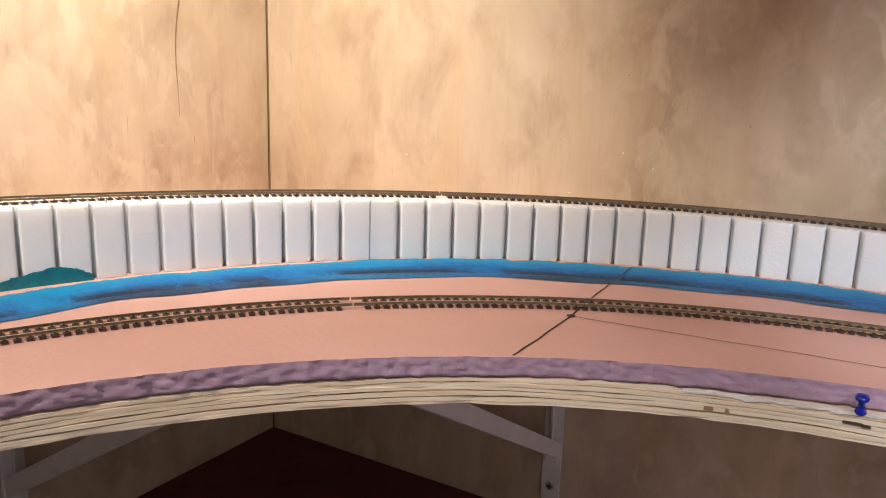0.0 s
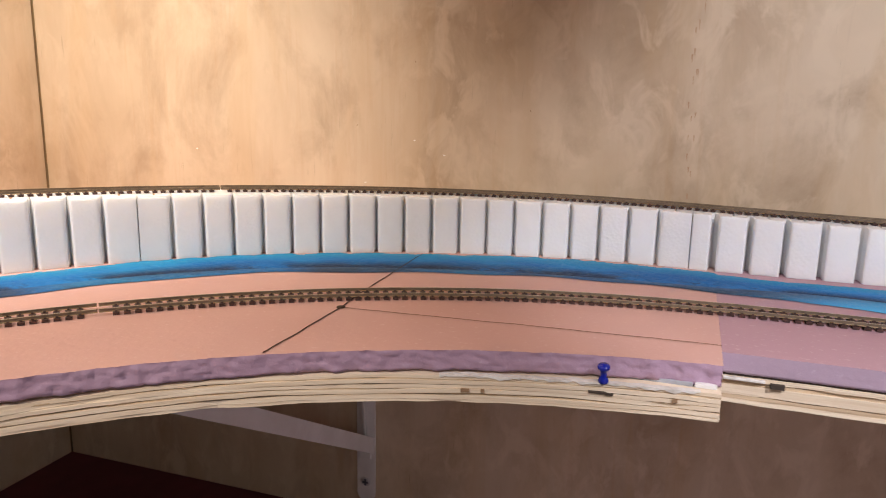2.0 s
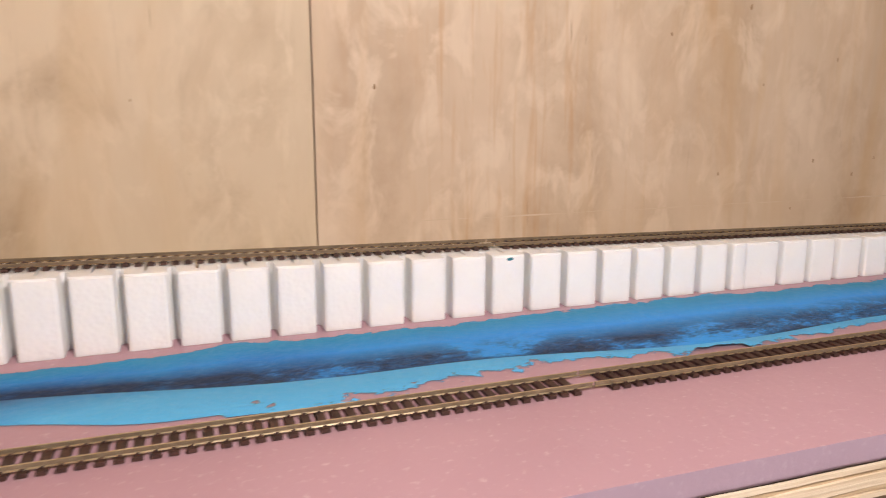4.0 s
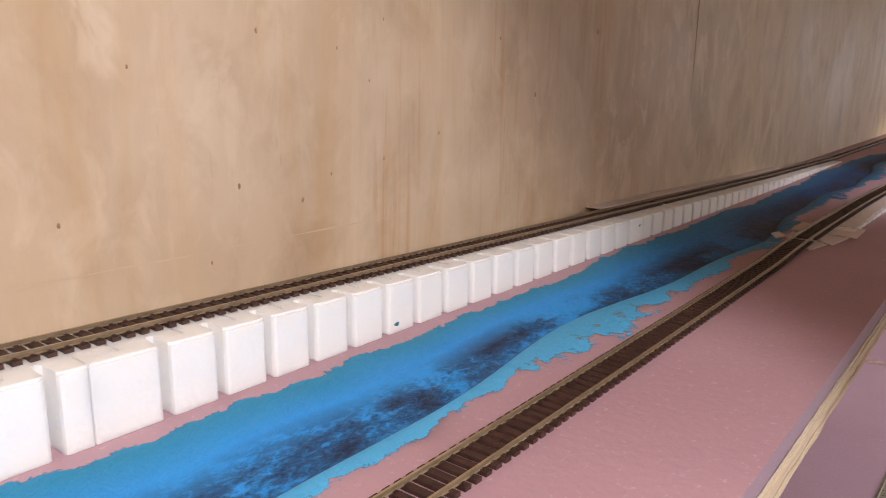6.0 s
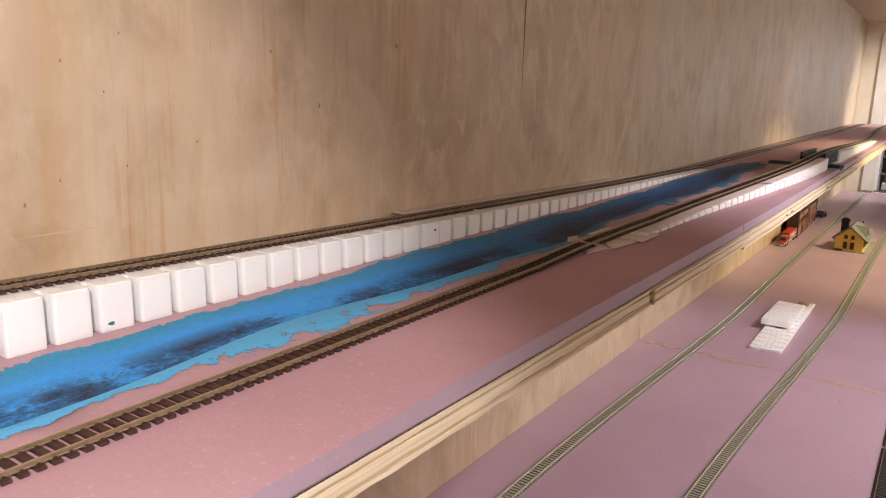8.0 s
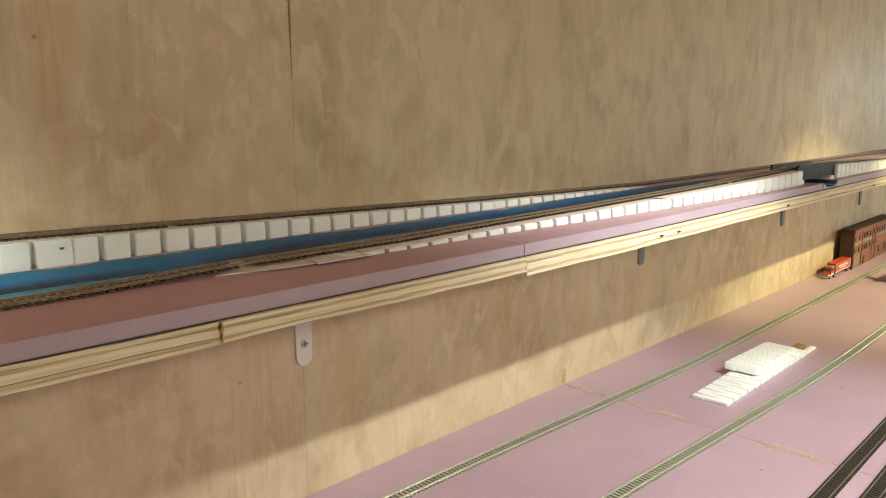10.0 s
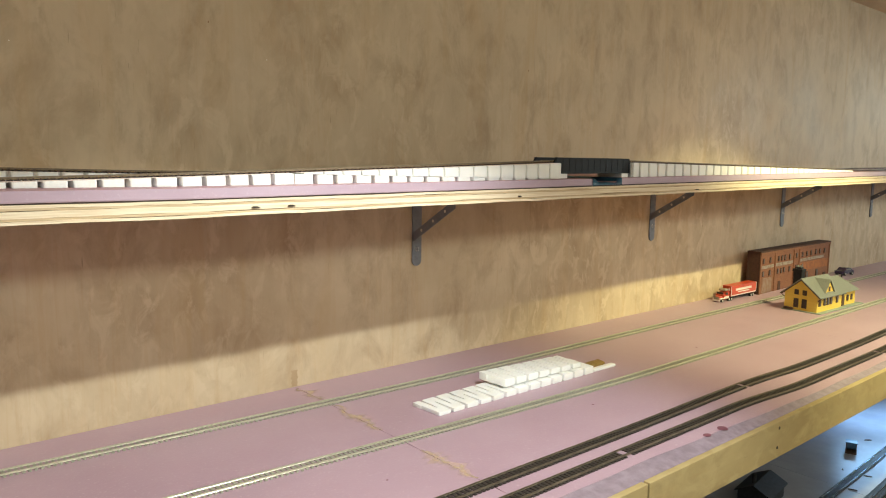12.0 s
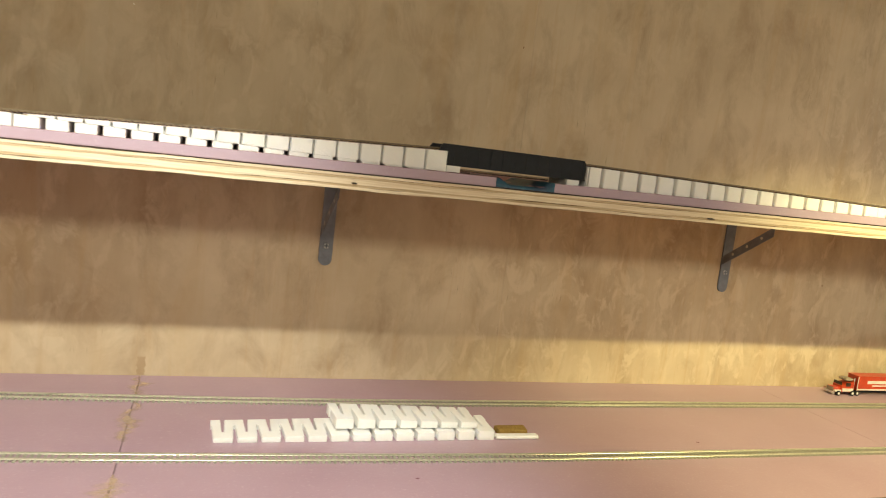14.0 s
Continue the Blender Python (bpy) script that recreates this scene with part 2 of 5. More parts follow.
crackle = k.noise(k.place((0.8, 1.3, 1)), 210, 5, 0.75, 0.8)
grit = k.add("ShaderNodeMath")
grit.operation = "MULTIPLY_ADD"
grit.inputs[1].default_value = 0.34
k.link(crackle, grit.inputs[0])
k.link(clump, grit.inputs[2])
spot2 = k.add("ShaderNodeMath")
spot2.operation = "MULTIPLY"
k.link(k.ramp(grit.outputs[0], (0.585, 0.0), (0.66, 0.75), (0.74, 1.0)), spot2.inputs[0])
k.link(k.ramp(at.outputs["Fac"], (0.34, 0.0), (0.56, 1.0), (0.76, 1.0), (0.8, 0.0)), spot2.inputs[1])
scorched = k.mix(spot2.outputs[0], edge_teal, (0.014, 0.030, 0.075))
foot = k.add("ShaderNodeMath")
foot.operation = "MULTIPLY"
k.link(k.ramp(at.outputs["Fac"], (0.76, 0.0), (0.782, 1.0), (0.80, 1.0), (0.815, 0.0)), foot.inputs[0])
k.link(k.ramp(clump, (0.4, 0.25), (0.6, 0.85)), foot.inputs[1])
painted = k.mix(foot.outputs[0], scorched, (0.012, 0.025, 0.05))
# brushed-out front margin with bare foam between
brush = k.noise(k.place((1, 1, 1)), 42, 6, 0.68, 0.2)
spread = k.add("ShaderNodeMath")
spread.operation = "MULTIPLY_ADD"
spread.inputs[1].default_value = 0.40
k.link(brush, spread.inputs[0])
worn = k.add("ShaderNodeMath")
worn.operation = "SUBTRACT"
worn.inputs[1].default_value = 0.6
k.link(at.outputs["Fac"], worn.inputs[0])
k.link(worn.outputs[0], spread.inputs[2])
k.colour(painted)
rim = k.add("ShaderNodeMath")
rim.operation = "MULTIPLY_ADD"
rim.inputs[1].default_value = -0.26
k.link(k.noise(k.place((1, 1, 1)), 60, 6, 0.66, 0.3), rim.inputs[0])
k.link(at.outputs["Fac"], rim.inputs[2])
laid = k.add("ShaderNodeMath")
laid.operation = "MULTIPLY"
k.link(k.ramp(spread.outputs[0], (0.548, 1.0), (0.560, 0.0)), laid.inputs[0])
lift_rim = k.add("ShaderNodeMath")
lift_rim.operation = "ADD"
lift_rim.inputs[1].default_value = 0.5
k.link(rim.outputs[0], lift_rim.inputs[0])
k.link(k.ramp(lift_rim.outputs[0], (0.395, 0.0), (0.405, 1.0)), laid.inputs[1])
k.link(laid.outputs[0], k.b.inputs["Alpha"])
k.bump(fine, 0.4, 0.004)
k.rough(k.ramp(fine, (0.3, 0.4), (0.7, 0.62)))
k.b.inputs["Specular IOR Level"].default_value = 0.22


# ---- mesh helpers ----
def mesh(bm, name, *mats, smooth=False):
    bmesh.ops.recalc_face_normals(bm, faces=bm.faces)
    me = bpy.data.meshes.new(name)
    bm.to_mesh(me)
    bm.free()
    for m in mats:
        me.materials.append(m)
    if smooth:
        for p in me.polygons:
            p.use_smooth = True
    return me


def thing(name, label, category, m=None, group="", kind=""):
    ob = new(name)
    if m is not None:
        ob.matrix_world = m
    return tagged(ob, label, category, group, kind)


def part(name, bm, mat, parent, label="", smooth=False):
    mats = mat if isinstance(mat, (list, tuple)) else (mat,)
    ob = new(name, bm if isinstance(bm, bpy.types.Mesh) else mesh(bm, name, *mats, smooth=smooth))
    ob.parent = parent
    return tagged(ob, label)


def solo(name, bm, mat, label, category, kind="", group="", smooth=False):
    mats = mat if isinstance(mat, (list, tuple)) else (mat,)
    return tagged(new(name, mesh(bm, name, *mats, smooth=smooth)), label, category, group, kind)


def box(bm, x0, y0, z0, x1, y1, z1, bevel=0.0, index=0):
    vs = [bm.verts.new(p) for p in ((x0, y0, z0), (x1, y0, z0), (x1, y1, z0), (x0, y1, z0), (x0, y0, z1), (x1, y0, z1), (x1, y1, z1), (x0, y1, z1))]
    fs = [bm.faces.new([vs[i] for i in q]) for q in ((3, 2, 1, 0), (4, 5, 6, 7), (0, 1, 5, 4), (1, 2, 6, 5), (2, 3, 7, 6), (3, 0, 4, 7))]
    if bevel:
        es = list({e for f in fs for e in f.edges})
        fs = bmesh.ops.bevel(bm, geom=es, offset=bevel, segments=2, affect="EDGES", profile=0.5)["faces"] + [f for f in fs if f.is_valid]
    for f in fs:
        f.material_index = index
    return vs


def boxed(*args, bevel=0.0):
    bm = bmesh.new()
    box(bm, *args, bevel=bevel)
    return bm


def prism(bm, outline, z0, z1, index=0):
    """An upright prism over an outline; z0 and z1 are numbers or functions of (x, y)."""
    f0 = z0 if callable(z0) else (lambda x, y: z0)
    f1 = z1 if callable(z1) else (lambda x, y: z1)
    lo = [bm.verts.new((x, y, f0(x, y))) for x, y in outline]
    hi = [bm.verts.new((x, y, f1(x, y))) for x, y in outline]
    fs = [bm.faces.new(lo[::-1]), bm.faces.new(hi)]
    n = len(outline)
    for i in range(n):
        fs.append(bm.faces.new((lo[i], lo[(i + 1) % n], hi[(i + 1) % n], hi[i])))
    for f in fs:
        f.material_index = index
    return fs


def sweep(bm, rows, closed=True, caps=True, index=0):
    """A skin through rows of points, each row one cross-section."""
    vs = [[bm.verts.new(p) for p in row] for row in rows]
    n = len(rows[0])
    for a, b in zip(vs, vs[1:]):
        for i in range(n if closed else n - 1):
            j = (i + 1) % n
            bm.faces.new((a[i], a[j], b[j], b[i])).material_index = index
    if caps and closed:
        bm.faces.new(vs[0][::-1]).material_index = index
        bm.faces.new(vs[-1]).material_index = index
    return vs


def cylinder(bm, a, b, r0, r1=None, n=12):
    a, b = Vector(a), Vector(b)
    r1 = r0 if r1 is None else r1
    q = (b - a).to_track_quat("Z", "Y")
    rows = [[p + q @ Vector((r * math.cos(6.2832 * i / n), r * math.sin(6.2832 * i / n), 0)) for i in range(n)] for p, r in ((a, r0), (b, r1))]
    sweep(bm, rows)


def lathe(bm, base, profile, n=16):
    rows = [[Vector(base) + Vector((r * math.cos(6.2832 * i / n), r * math.sin(6.2832 * i / n), z)) for i in range(n)] for r, z in profile]
    sweep(bm, rows)


# ---- plan of the upper shelf ----
X0, CY = 0.942, -0.80
BEND = 0.6
WEST = 0.083
LOW = -0.378
XE = 6.75


def lift(x):
    """The right-hand boards of the shelf climb a little."""
    return 0.0085 * max(0.0, x - 2.75)


def at_plan(s, n):
    if s >= 0:
        return X0 + s, CY + n
    th = -s / BEND
    if th <= math.pi / 2:
        return X0 - n * math.sin(th), CY + n * math.cos(th)
    return X0 - n, CY - (-s - BEND * math.pi / 2)


def ray_circle(s, cx, cy, r):
    th = min(-s / BEND, math.pi / 2)
    dx, dy = -math.sin(th), math.cos(th)
    ox, oy = X0 - cx, CY - cy
    b = ox * dx + oy * dy
    return -b + math.sqrt(max(0.0, b * b - (ox * ox + oy * oy - r * r)))


def n_back(s):
    if s >= 0:
        return -CY - 0.001
    th = min(-s / BEND, math.pi / 2)
    return min(-CY / max(math.cos(th), 1e-6), (X0 - WEST) / max(math.sin(th), 1e-6)) - 0.001


def n_edge(s):
    if s >= 0:
        return -CY - 0.300 - 0.004 * min(s, 1.58)
    return ray_circle(s, 0.98, -0.885, 0.56)


def n_riser(s):
    return -CY - 0.0667 - 0.002 * min(max(s, 0), 1) if s >= 0 else ray_circle(s, 0.874, -0.669, 0.606)


def ease(a, b, v):
    v = min(max((v - a) / (b - a), 0.0), 1.0)
    return v * v * (3 - 2 * v)


def y_inner(x):
    return -0.204 - 0.051 * ease(2.35, 3.4, x) + 0.06 * ease(4.4, 6.2, x)


def n_inner(s):
    return y_inner(X0 + s) - CY if s >= 0 else ray_circle(s, 0.949, -0.796, 0.5905)


ARC = [(0.0, 0.0)]
for _i in range(1, 1500):
    _s = -0.001 * _i
    _p, _q = at_plan(_s, n_riser(_s) + 0.032), at_plan(_s + 0.001, n_riser(_s + 0.001) + 0.032)
    ARC.append((ARC[-1][0] - math.dist(_p, _q), _s))


def s_of(a):
    """Station at the arc length a along the rear incline."""
    return a if a >= 0 else float(np.interp(-a, [-q[0] for q in ARC], [q[1] for q in ARC]))


def h_riser(s):
    x = X0 + (s if s > 0 else 0.85 * s)
    return max(0.037 - 0.0222 * (x - 1.6), 0.0)


def h_inner(x):
    if x < 3.425:
        return max(0.0034 * ease(2.08, 2.24, x), 0.028 * (x - 2.3) / 1.125)
    if x < 3.645:
        return 0.0285
    return max(0.0, 0.029 - 0.0225 * (x - 3.645))


def y_channel(x):
    """The dark foot of the carved bank."""
    return -0.152 - 0.010 * math.sin(9.0 * x + 0.6) - 0.004 * math.sin(23 * x)


def n_river(s):
    """Back edge, foot of the bank and front edge of the painted river."""
    a = n_riser(s) - (0.012 if s > 0 else 0.008) - 0.004 * math.sin(8 * s + 1) - 0.003 * math.sin(21 * s)
    if s >= 0:
        x = X0 + s
        f = y_channel(x) - CY + 0.031 * (1 - ease(0.0, 0.3, s))
        c = -CY - 0.172 - 0.008 * math.sin(7 * x) - 0.005 * math.sin(17 * x + 1) + 0.026 * (1 - ease(0.0, 0.3, s))
        if x > 2.2:
            k = ease(2.2, 3.1, x)
            f, c = f + 0.012 * k, c + 0.012 * k
    else:
        th = math.degrees(-s / BEND)
        c = 0.656 + 0.019 * math.sin(math.pi * min(th, 75) / 58) - 0.03 * ease(58, 72, th) + 0.002 * math.sin(14 * s)
        a -= 0.014 * ease(60, 70, th)
        f = c + 0.019 + 0.005 * math.sin(11 * s)
    return a, f, c


RIVER_END = 3.60 - X0


def dip(s, n):
    """Depth of the carved river bed below the foam's face."""
    if s > RIVER_END:
        return 0.0
    a, f, c = n_river(s)
    u = (a - n) / (a - f)
    d = 0.0
    if 0 < u <= 1:
        d = 0.0055 * u ** 1.3
    elif u > 1:
        d = 0.0055 * max(0.0, 1 - (f - n) / 0.006)
    return d * ease(0, 0.12, RIVER_END - s)


# ---- the room ----
TOP, DEEP, SOUTH = 0.64, -1.25, -2.3
wall_a = thing("wall_north", "long wall clad in unfinished plywood sheets with dark seams", "wall", kind="structure")
bm = boxed(WEST - 0.1, 0.012, DEEP, XE + 0.1, 0.05, TOP + 0.05)
part("backing", bm, PLY_B, wall_a)
seams = [WEST + 0.0015, 1.22, 2.44, 3.66, 4.88, 6.10, XE]
for x0, x1 in zip(seams, seams[1:]):
    g0, g1 = (0.0002 if x > 2 else 0.0006 for x in (x0, x1))
    part("panel", boxed(x0 + g0, 0, DEEP, x1 - g1, 0.012, TOP), WALL_THREADED if x0 == 1.22 else WALL, wall_a)

BEAD = grainy("olive_brown_strip", (0.26, 0.17, 0.07), (0.14, 0.09, 0.04), 50, 0.8, 0.3, 0.0004, 0, (1, 1, 0.3))
SPLIT = grainy("brown_split", (0.30, 0.18, 0.09), (0.2, 0.11, 0.05), 90, 0.8)
wall_b = thing("wall_west", "end wall clad in pale plywood", "wall", kind="structure")
part("backing", boxed(WEST - 0.05, SOUTH, DEEP, WEST - 0.012, 0.012, TOP + 0.05), SPLIT, wall_b)
for y0, y1 in ((SOUTH, -1.22), (-1.22, -0.0012)):
    part("panel", boxed(WEST - 0.012, y0 + 0.001, DEEP, WEST, y1 - 0.001, TOP), WALL, wall_b)
bm = bmesh.new()
crack = [(WEST + 0.0002, -0.155 - 0.004 * math.sin(i * 0.5) - 0.0012 * i, 0.27 - 0.016 * i) for i in range(10)]
sweep(bm, [[(x, y - 0.0014 * (1 - i / 10), z), (x + 0.0003, y, z), (x, y + 0.0014 * (1 - i / 10), z)] for i, (x, y, z) in enumerate(crack)])
part("crack", bm, SPLIT, wall_b, "thin brown split in the veneer")

# the sheets part a little at the top of one seam, and a faint pale line runs low on the veneer
bm = bmesh.new()
sweep(bm, [[(2.44 - w, -0.0003, z), (2.44, -0.0005, z), (2.44 + w, -0.0003, z)] for z, w in ((0.18, 0.0002), (0.22, 0.0008), (0.27, 0.0016), (0.33, 0.0021), (TOP, 0.0023))], closed=False)
part("open_seam", bm, SPLIT, wall_a, "dark gap where two sheets part")
PALE = grainy("pale_veneer_line", (0.60, 0.475, 0.345), (0.53, 0.41, 0.285), 40, 0.6)
bm = bmesh.new()
sweep(bm, [[(1.30 + 0.02 * i, -0.0003, 0.0590 + 0.0004 * math.sin(i)), (1.30 + 0.02 * i, -0.0003, 0.0597 + 0.0004 * math.sin(i * 1.7))] for i in range(28)], closed=False)
part("pale_line", bm, PALE, wall_a, "faint pale line low on the veneer")

part("corner_bead", boxed(WEST + 0.0001, -0.0011, DEEP, WEST + 0.0016, -0.0001, TOP), BEAD, wall_b, "brown strip in the corner")
# unseen wall and floor, added to close the room around the aisle
DIM = grainy("dim_brown_panel", (0.62, 0.55, 0.46), (0.52, 0.45, 0.37), 6, 0.8)
solo("wall_south", boxed(WEST, SOUTH - 0.05, DEEP, XE, SOUTH, TOP), DIM, "unseen brown wall closing the room behind the aisle", "wall", "structure")
solo("floor", boxed(WEST - 0.05, SOUTH - 0.05, DEEP - 0.05, XE + 1.6, 0.05, DEEP), DIM, "unseen brown floor closing the room under the aisle", "floor", "structure")
solo("ceiling", boxed(WEST - 0.05, SOUTH - 0.05, TOP, XE + 0.02, 0.05, TOP + 0.04), CEIL, "low plywood ceiling", "ceiling", "structure")

# end wall with a wide cased opening into a store
end = thing("wall_east", "end wall with a wide cased opening", "wall", kind="structure")
PAINT = grainy("cream_wall_paint", (0.78, 0.72, 0.62), (0.7, 0.63, 0.52), 8, 0.6)
TRIM = grainy("cream_casing_paint", (0.80, 0.70, 0.52), (0.72, 0.61, 0.42), 14, 0.5)
# whiter copy of the casing paint, carrying the bright light on the jamb
LIT_TRIM = grainy("lit_casing_paint", (0.80, 0.78, 0.74), (0.72, 0.70, 0.65), 14, 0.45)
part("jamb", boxed(XE, -0.15, DEEP, XE + 0.14, 0.0, TOP), PAINT, end)
part("lintel", boxed(XE, SOUTH, 0.52, XE + 0.14, -0.15, TOP), PAINT, end)
part("jamb", boxed(XE, SOUTH, DEEP, XE + 0.14, -1.6, 0.52), PAINT, end)
part("casing", boxed(XE - 0.014, -0.165, LOW, XE + 0.15, -0.15, 0.505), LIT_TRIM, end, "painted casing board, the jamb's bright light put into its white")
part("casing", boxed(XE - 0.014, -1.6, 0.505, XE + 0.15, -0.15, 0.52), TRIM, end, "cream painted casing board")
part("face_trim", boxed(XE - 0.013, -0.149, LOW, XE - 0.001, -0.09, 0.58), LIT_TRIM, end, "painted casing board, the jamb's bright light put into its white")
part("face_trim", boxed(XE - 0.013, -1.6, 0.521, XE - 0.001, -0.149, 0.58), TRIM, end, "cream painted casing board")
store = thing("wall_store", "grey walls of the store room beyond the opening", "wall", kind="structure")
GREY = grainy("grey_plaster", (0.36, 0.34, 0.31), (0.28, 0.26, 0.24), 6, 0.8)
part("back_wall", boxed(XE + 1.5, SOUTH, DEEP, XE + 1.56, 0.05, TOP + 0.1), GREY, store)
part("side_wall", boxed(XE + 0.14, 0.0, DEEP, XE + 1.5, 0.05, TOP + 0.1), GREY, store)
part("side_wall", boxed(XE + 0.14, SOUTH - 0.05, DEEP, XE + 1.5, SOUTH, TOP + 0.1), GREY, store)
part("roof", boxed(XE + 0.02, SOUTH - 0.05, TOP, XE + 1.56, 0.05, TOP + 0.04), GREY, store)


# ---- upper shelf: plywood boards with foam sheets on top ----
def core_mesh(s0, s1, z0, thick, edge):
    bm = bmesh.new()
    rows = []
    count = max(2, int((s1 - s0) / 0.03))
    for i in range(count + 1):
        s = s0 + (s1 - s0) * i / count
        a, b = at_plan(s, edge(s) + 0.004), at_plan(s, n_back(s) - 0.002)
        up = lift(a[0])
        rows.append([(*a, z0 - thick + 0.002 + up), (*a, z0 - 0.002 + up), (*b, z0 - 0.002 + up), (*b, z0 - thick + 0.002 + up)])
    sweep(bm, rows)
    return bm


def ply_board(name, label, s0, s1, z0, layers, thick, edge, seed):
    board = thing(name, label, "shelf", kind="")
    rng = random.Random(seed)
    cuts = [0.0]
    brown = (1, 3) if layers == 5 else (1, 4, 6)
    for j in range(layers):
        cuts.append(cuts[-1] + ((1.1, 1.0, 2.5, 1.1, 1.2)[j] if layers == 5 else (0.45 if j in brown else rng.uniform(0.9, 1.5))))
    cuts = [v * thick / cuts[-1] for v in cuts]
    rng_gap = [rng.uniform(0.0001, 0.00035) for _ in range(layers)]
    if seed == 3:
        rng_gap = [0.00006] * layers
    part("core", core_mesh(s0, s1, z0, thick, edge), SPLIT, board)
    for j in range(layers):
        bm = bmesh.new()
        rows = []
        count = max(2, int((s1 - s0) / 0.008))
        out = rng.uniform(-0.0004, 0.0004) - (0.0006 if j in brown else 0.0)
        for i in range(count + 1):
            s = s0 + (s1 - s0) * i / count
            n0, n1 = edge(s) + out * -1, n_back(s) - 0.0005
            n0 += 0.0009 * noise.noise(Vector((s * 35, j * 3.1, seed))) + (0.0035 * max(0.0, noise.noise(Vector((s * 22, j * 0.7, seed + 1))) - 0.25) if seed == 3 else 0.0)
            a, b = at_plan(s, n0), at_plan(s, n1)
            up = lift(a[0])
            za, zb = z0 - cuts[j] + up, z0 - cuts[j + 1] + rng_gap[j] + up
            wob = 0.0011 * noise.noise(Vector((s * 9, j * 0.9, seed + 5))) + 0.0004 * noise.noise(Vector((s * 50, j * 1.7, seed + 6)))
            rows.append([(*a, zb + wob), (*a, za + wob), (*b, za), (*b, zb)])
        sweep(bm, rows)
        part("veneer_layer", bm, PLY_B if j in brown else PLY_A, board)
    return board


def curve_ply_edge(s):
    return n_edge(s) - 0.006 * ease(-0.42, -0.12, s) - 0.003 * ease(-0.2, -0.05, s)


S_WEST = -1.45
ply_board("curved_shelf_board", "curved plywood shelf board with rough layered edge", S_WEST, -0.0001, -0.0145, 9, 0.0170, curve_ply_edge, 3)
ply_board("straight_shelf_board", "straight plywood shelf board with layered edge", 0.0, 1.2208, -0.0145, 5, 0.0180, n_edge, 5)
ply_board("straight_shelf_board", "straight plywood shelf board with a thinner layered edge", 1.2216, 1.582, -0.0145, 5, 0.0158, lambda s: n_edge(s) - 0.004, 7)
far_board = ply_board("straight_shelf_board", "straight plywood shelf board with layered edge", 1.584, 6.62 - X0, -0.0145, 5, 0.0202, lambda s: n_edge(s) - 0.003, 9)
# dark voids in the core of the last board
for x, z, w in ((2.826, -0.0245, 0.011), (2.876, -0.0240, 0.010), (3.849, -0.0190, 0.012), (3.30, -0.0215, 0.007)):
    y = n_edge(x - X0) - 0.003 + CY
    bm = bmesh.new()
    sweep(bm, [[(x + w * u, y - 0.0016, z + 0.0013 * h), (x + w * u, y + 0.003, z + 0.0013 * h), (x + w * u, y + 0.003, z - 0.0010 * h), (x + w * u, y - 0.0016, z - 0.0010 * h)] for u, h in ((-0.5, 0.25), (-0.32, 0.9), (0.05, 1.0), (0.3, 0.6), (0.5, 0.15))])
    part("void", bm, GLUE, far_board, "dark void in the plywood core")
bm = bmesh.new()
sweep(bm, [[(x, n_edge(x - X0) + CY + 0.011, -0.0345), (x, n_edge(x - X0) + CY + 0.009, -0.0304), (x, -0.262, -0.0304), (x, -0.262, -0.0345)] for x in (2.1645 + 0.03 * i for i in range(13))])
solo("shelf_batten", bm, PLY_B, "thin plywood strip set back under the shelf board", "batten")


def mouth(x, n):
    """The river leaves under the bridge through a notch in the front edge."""
    y = n + CY
    c = 3.545 + 0.05 * (y + 0.17)
    w = 0.042 + 0.1 * max(0.0, y + 0.22)
    return 0.009 * ease(w, w * 0.55, abs(x - c)) if y < -0.12 else 0.0


def bed(s, n):
    x = X0 + s
    d = dip(s, n)
    return max(d, mouth(x, n)) if 3.4 < x < 3.72 else d


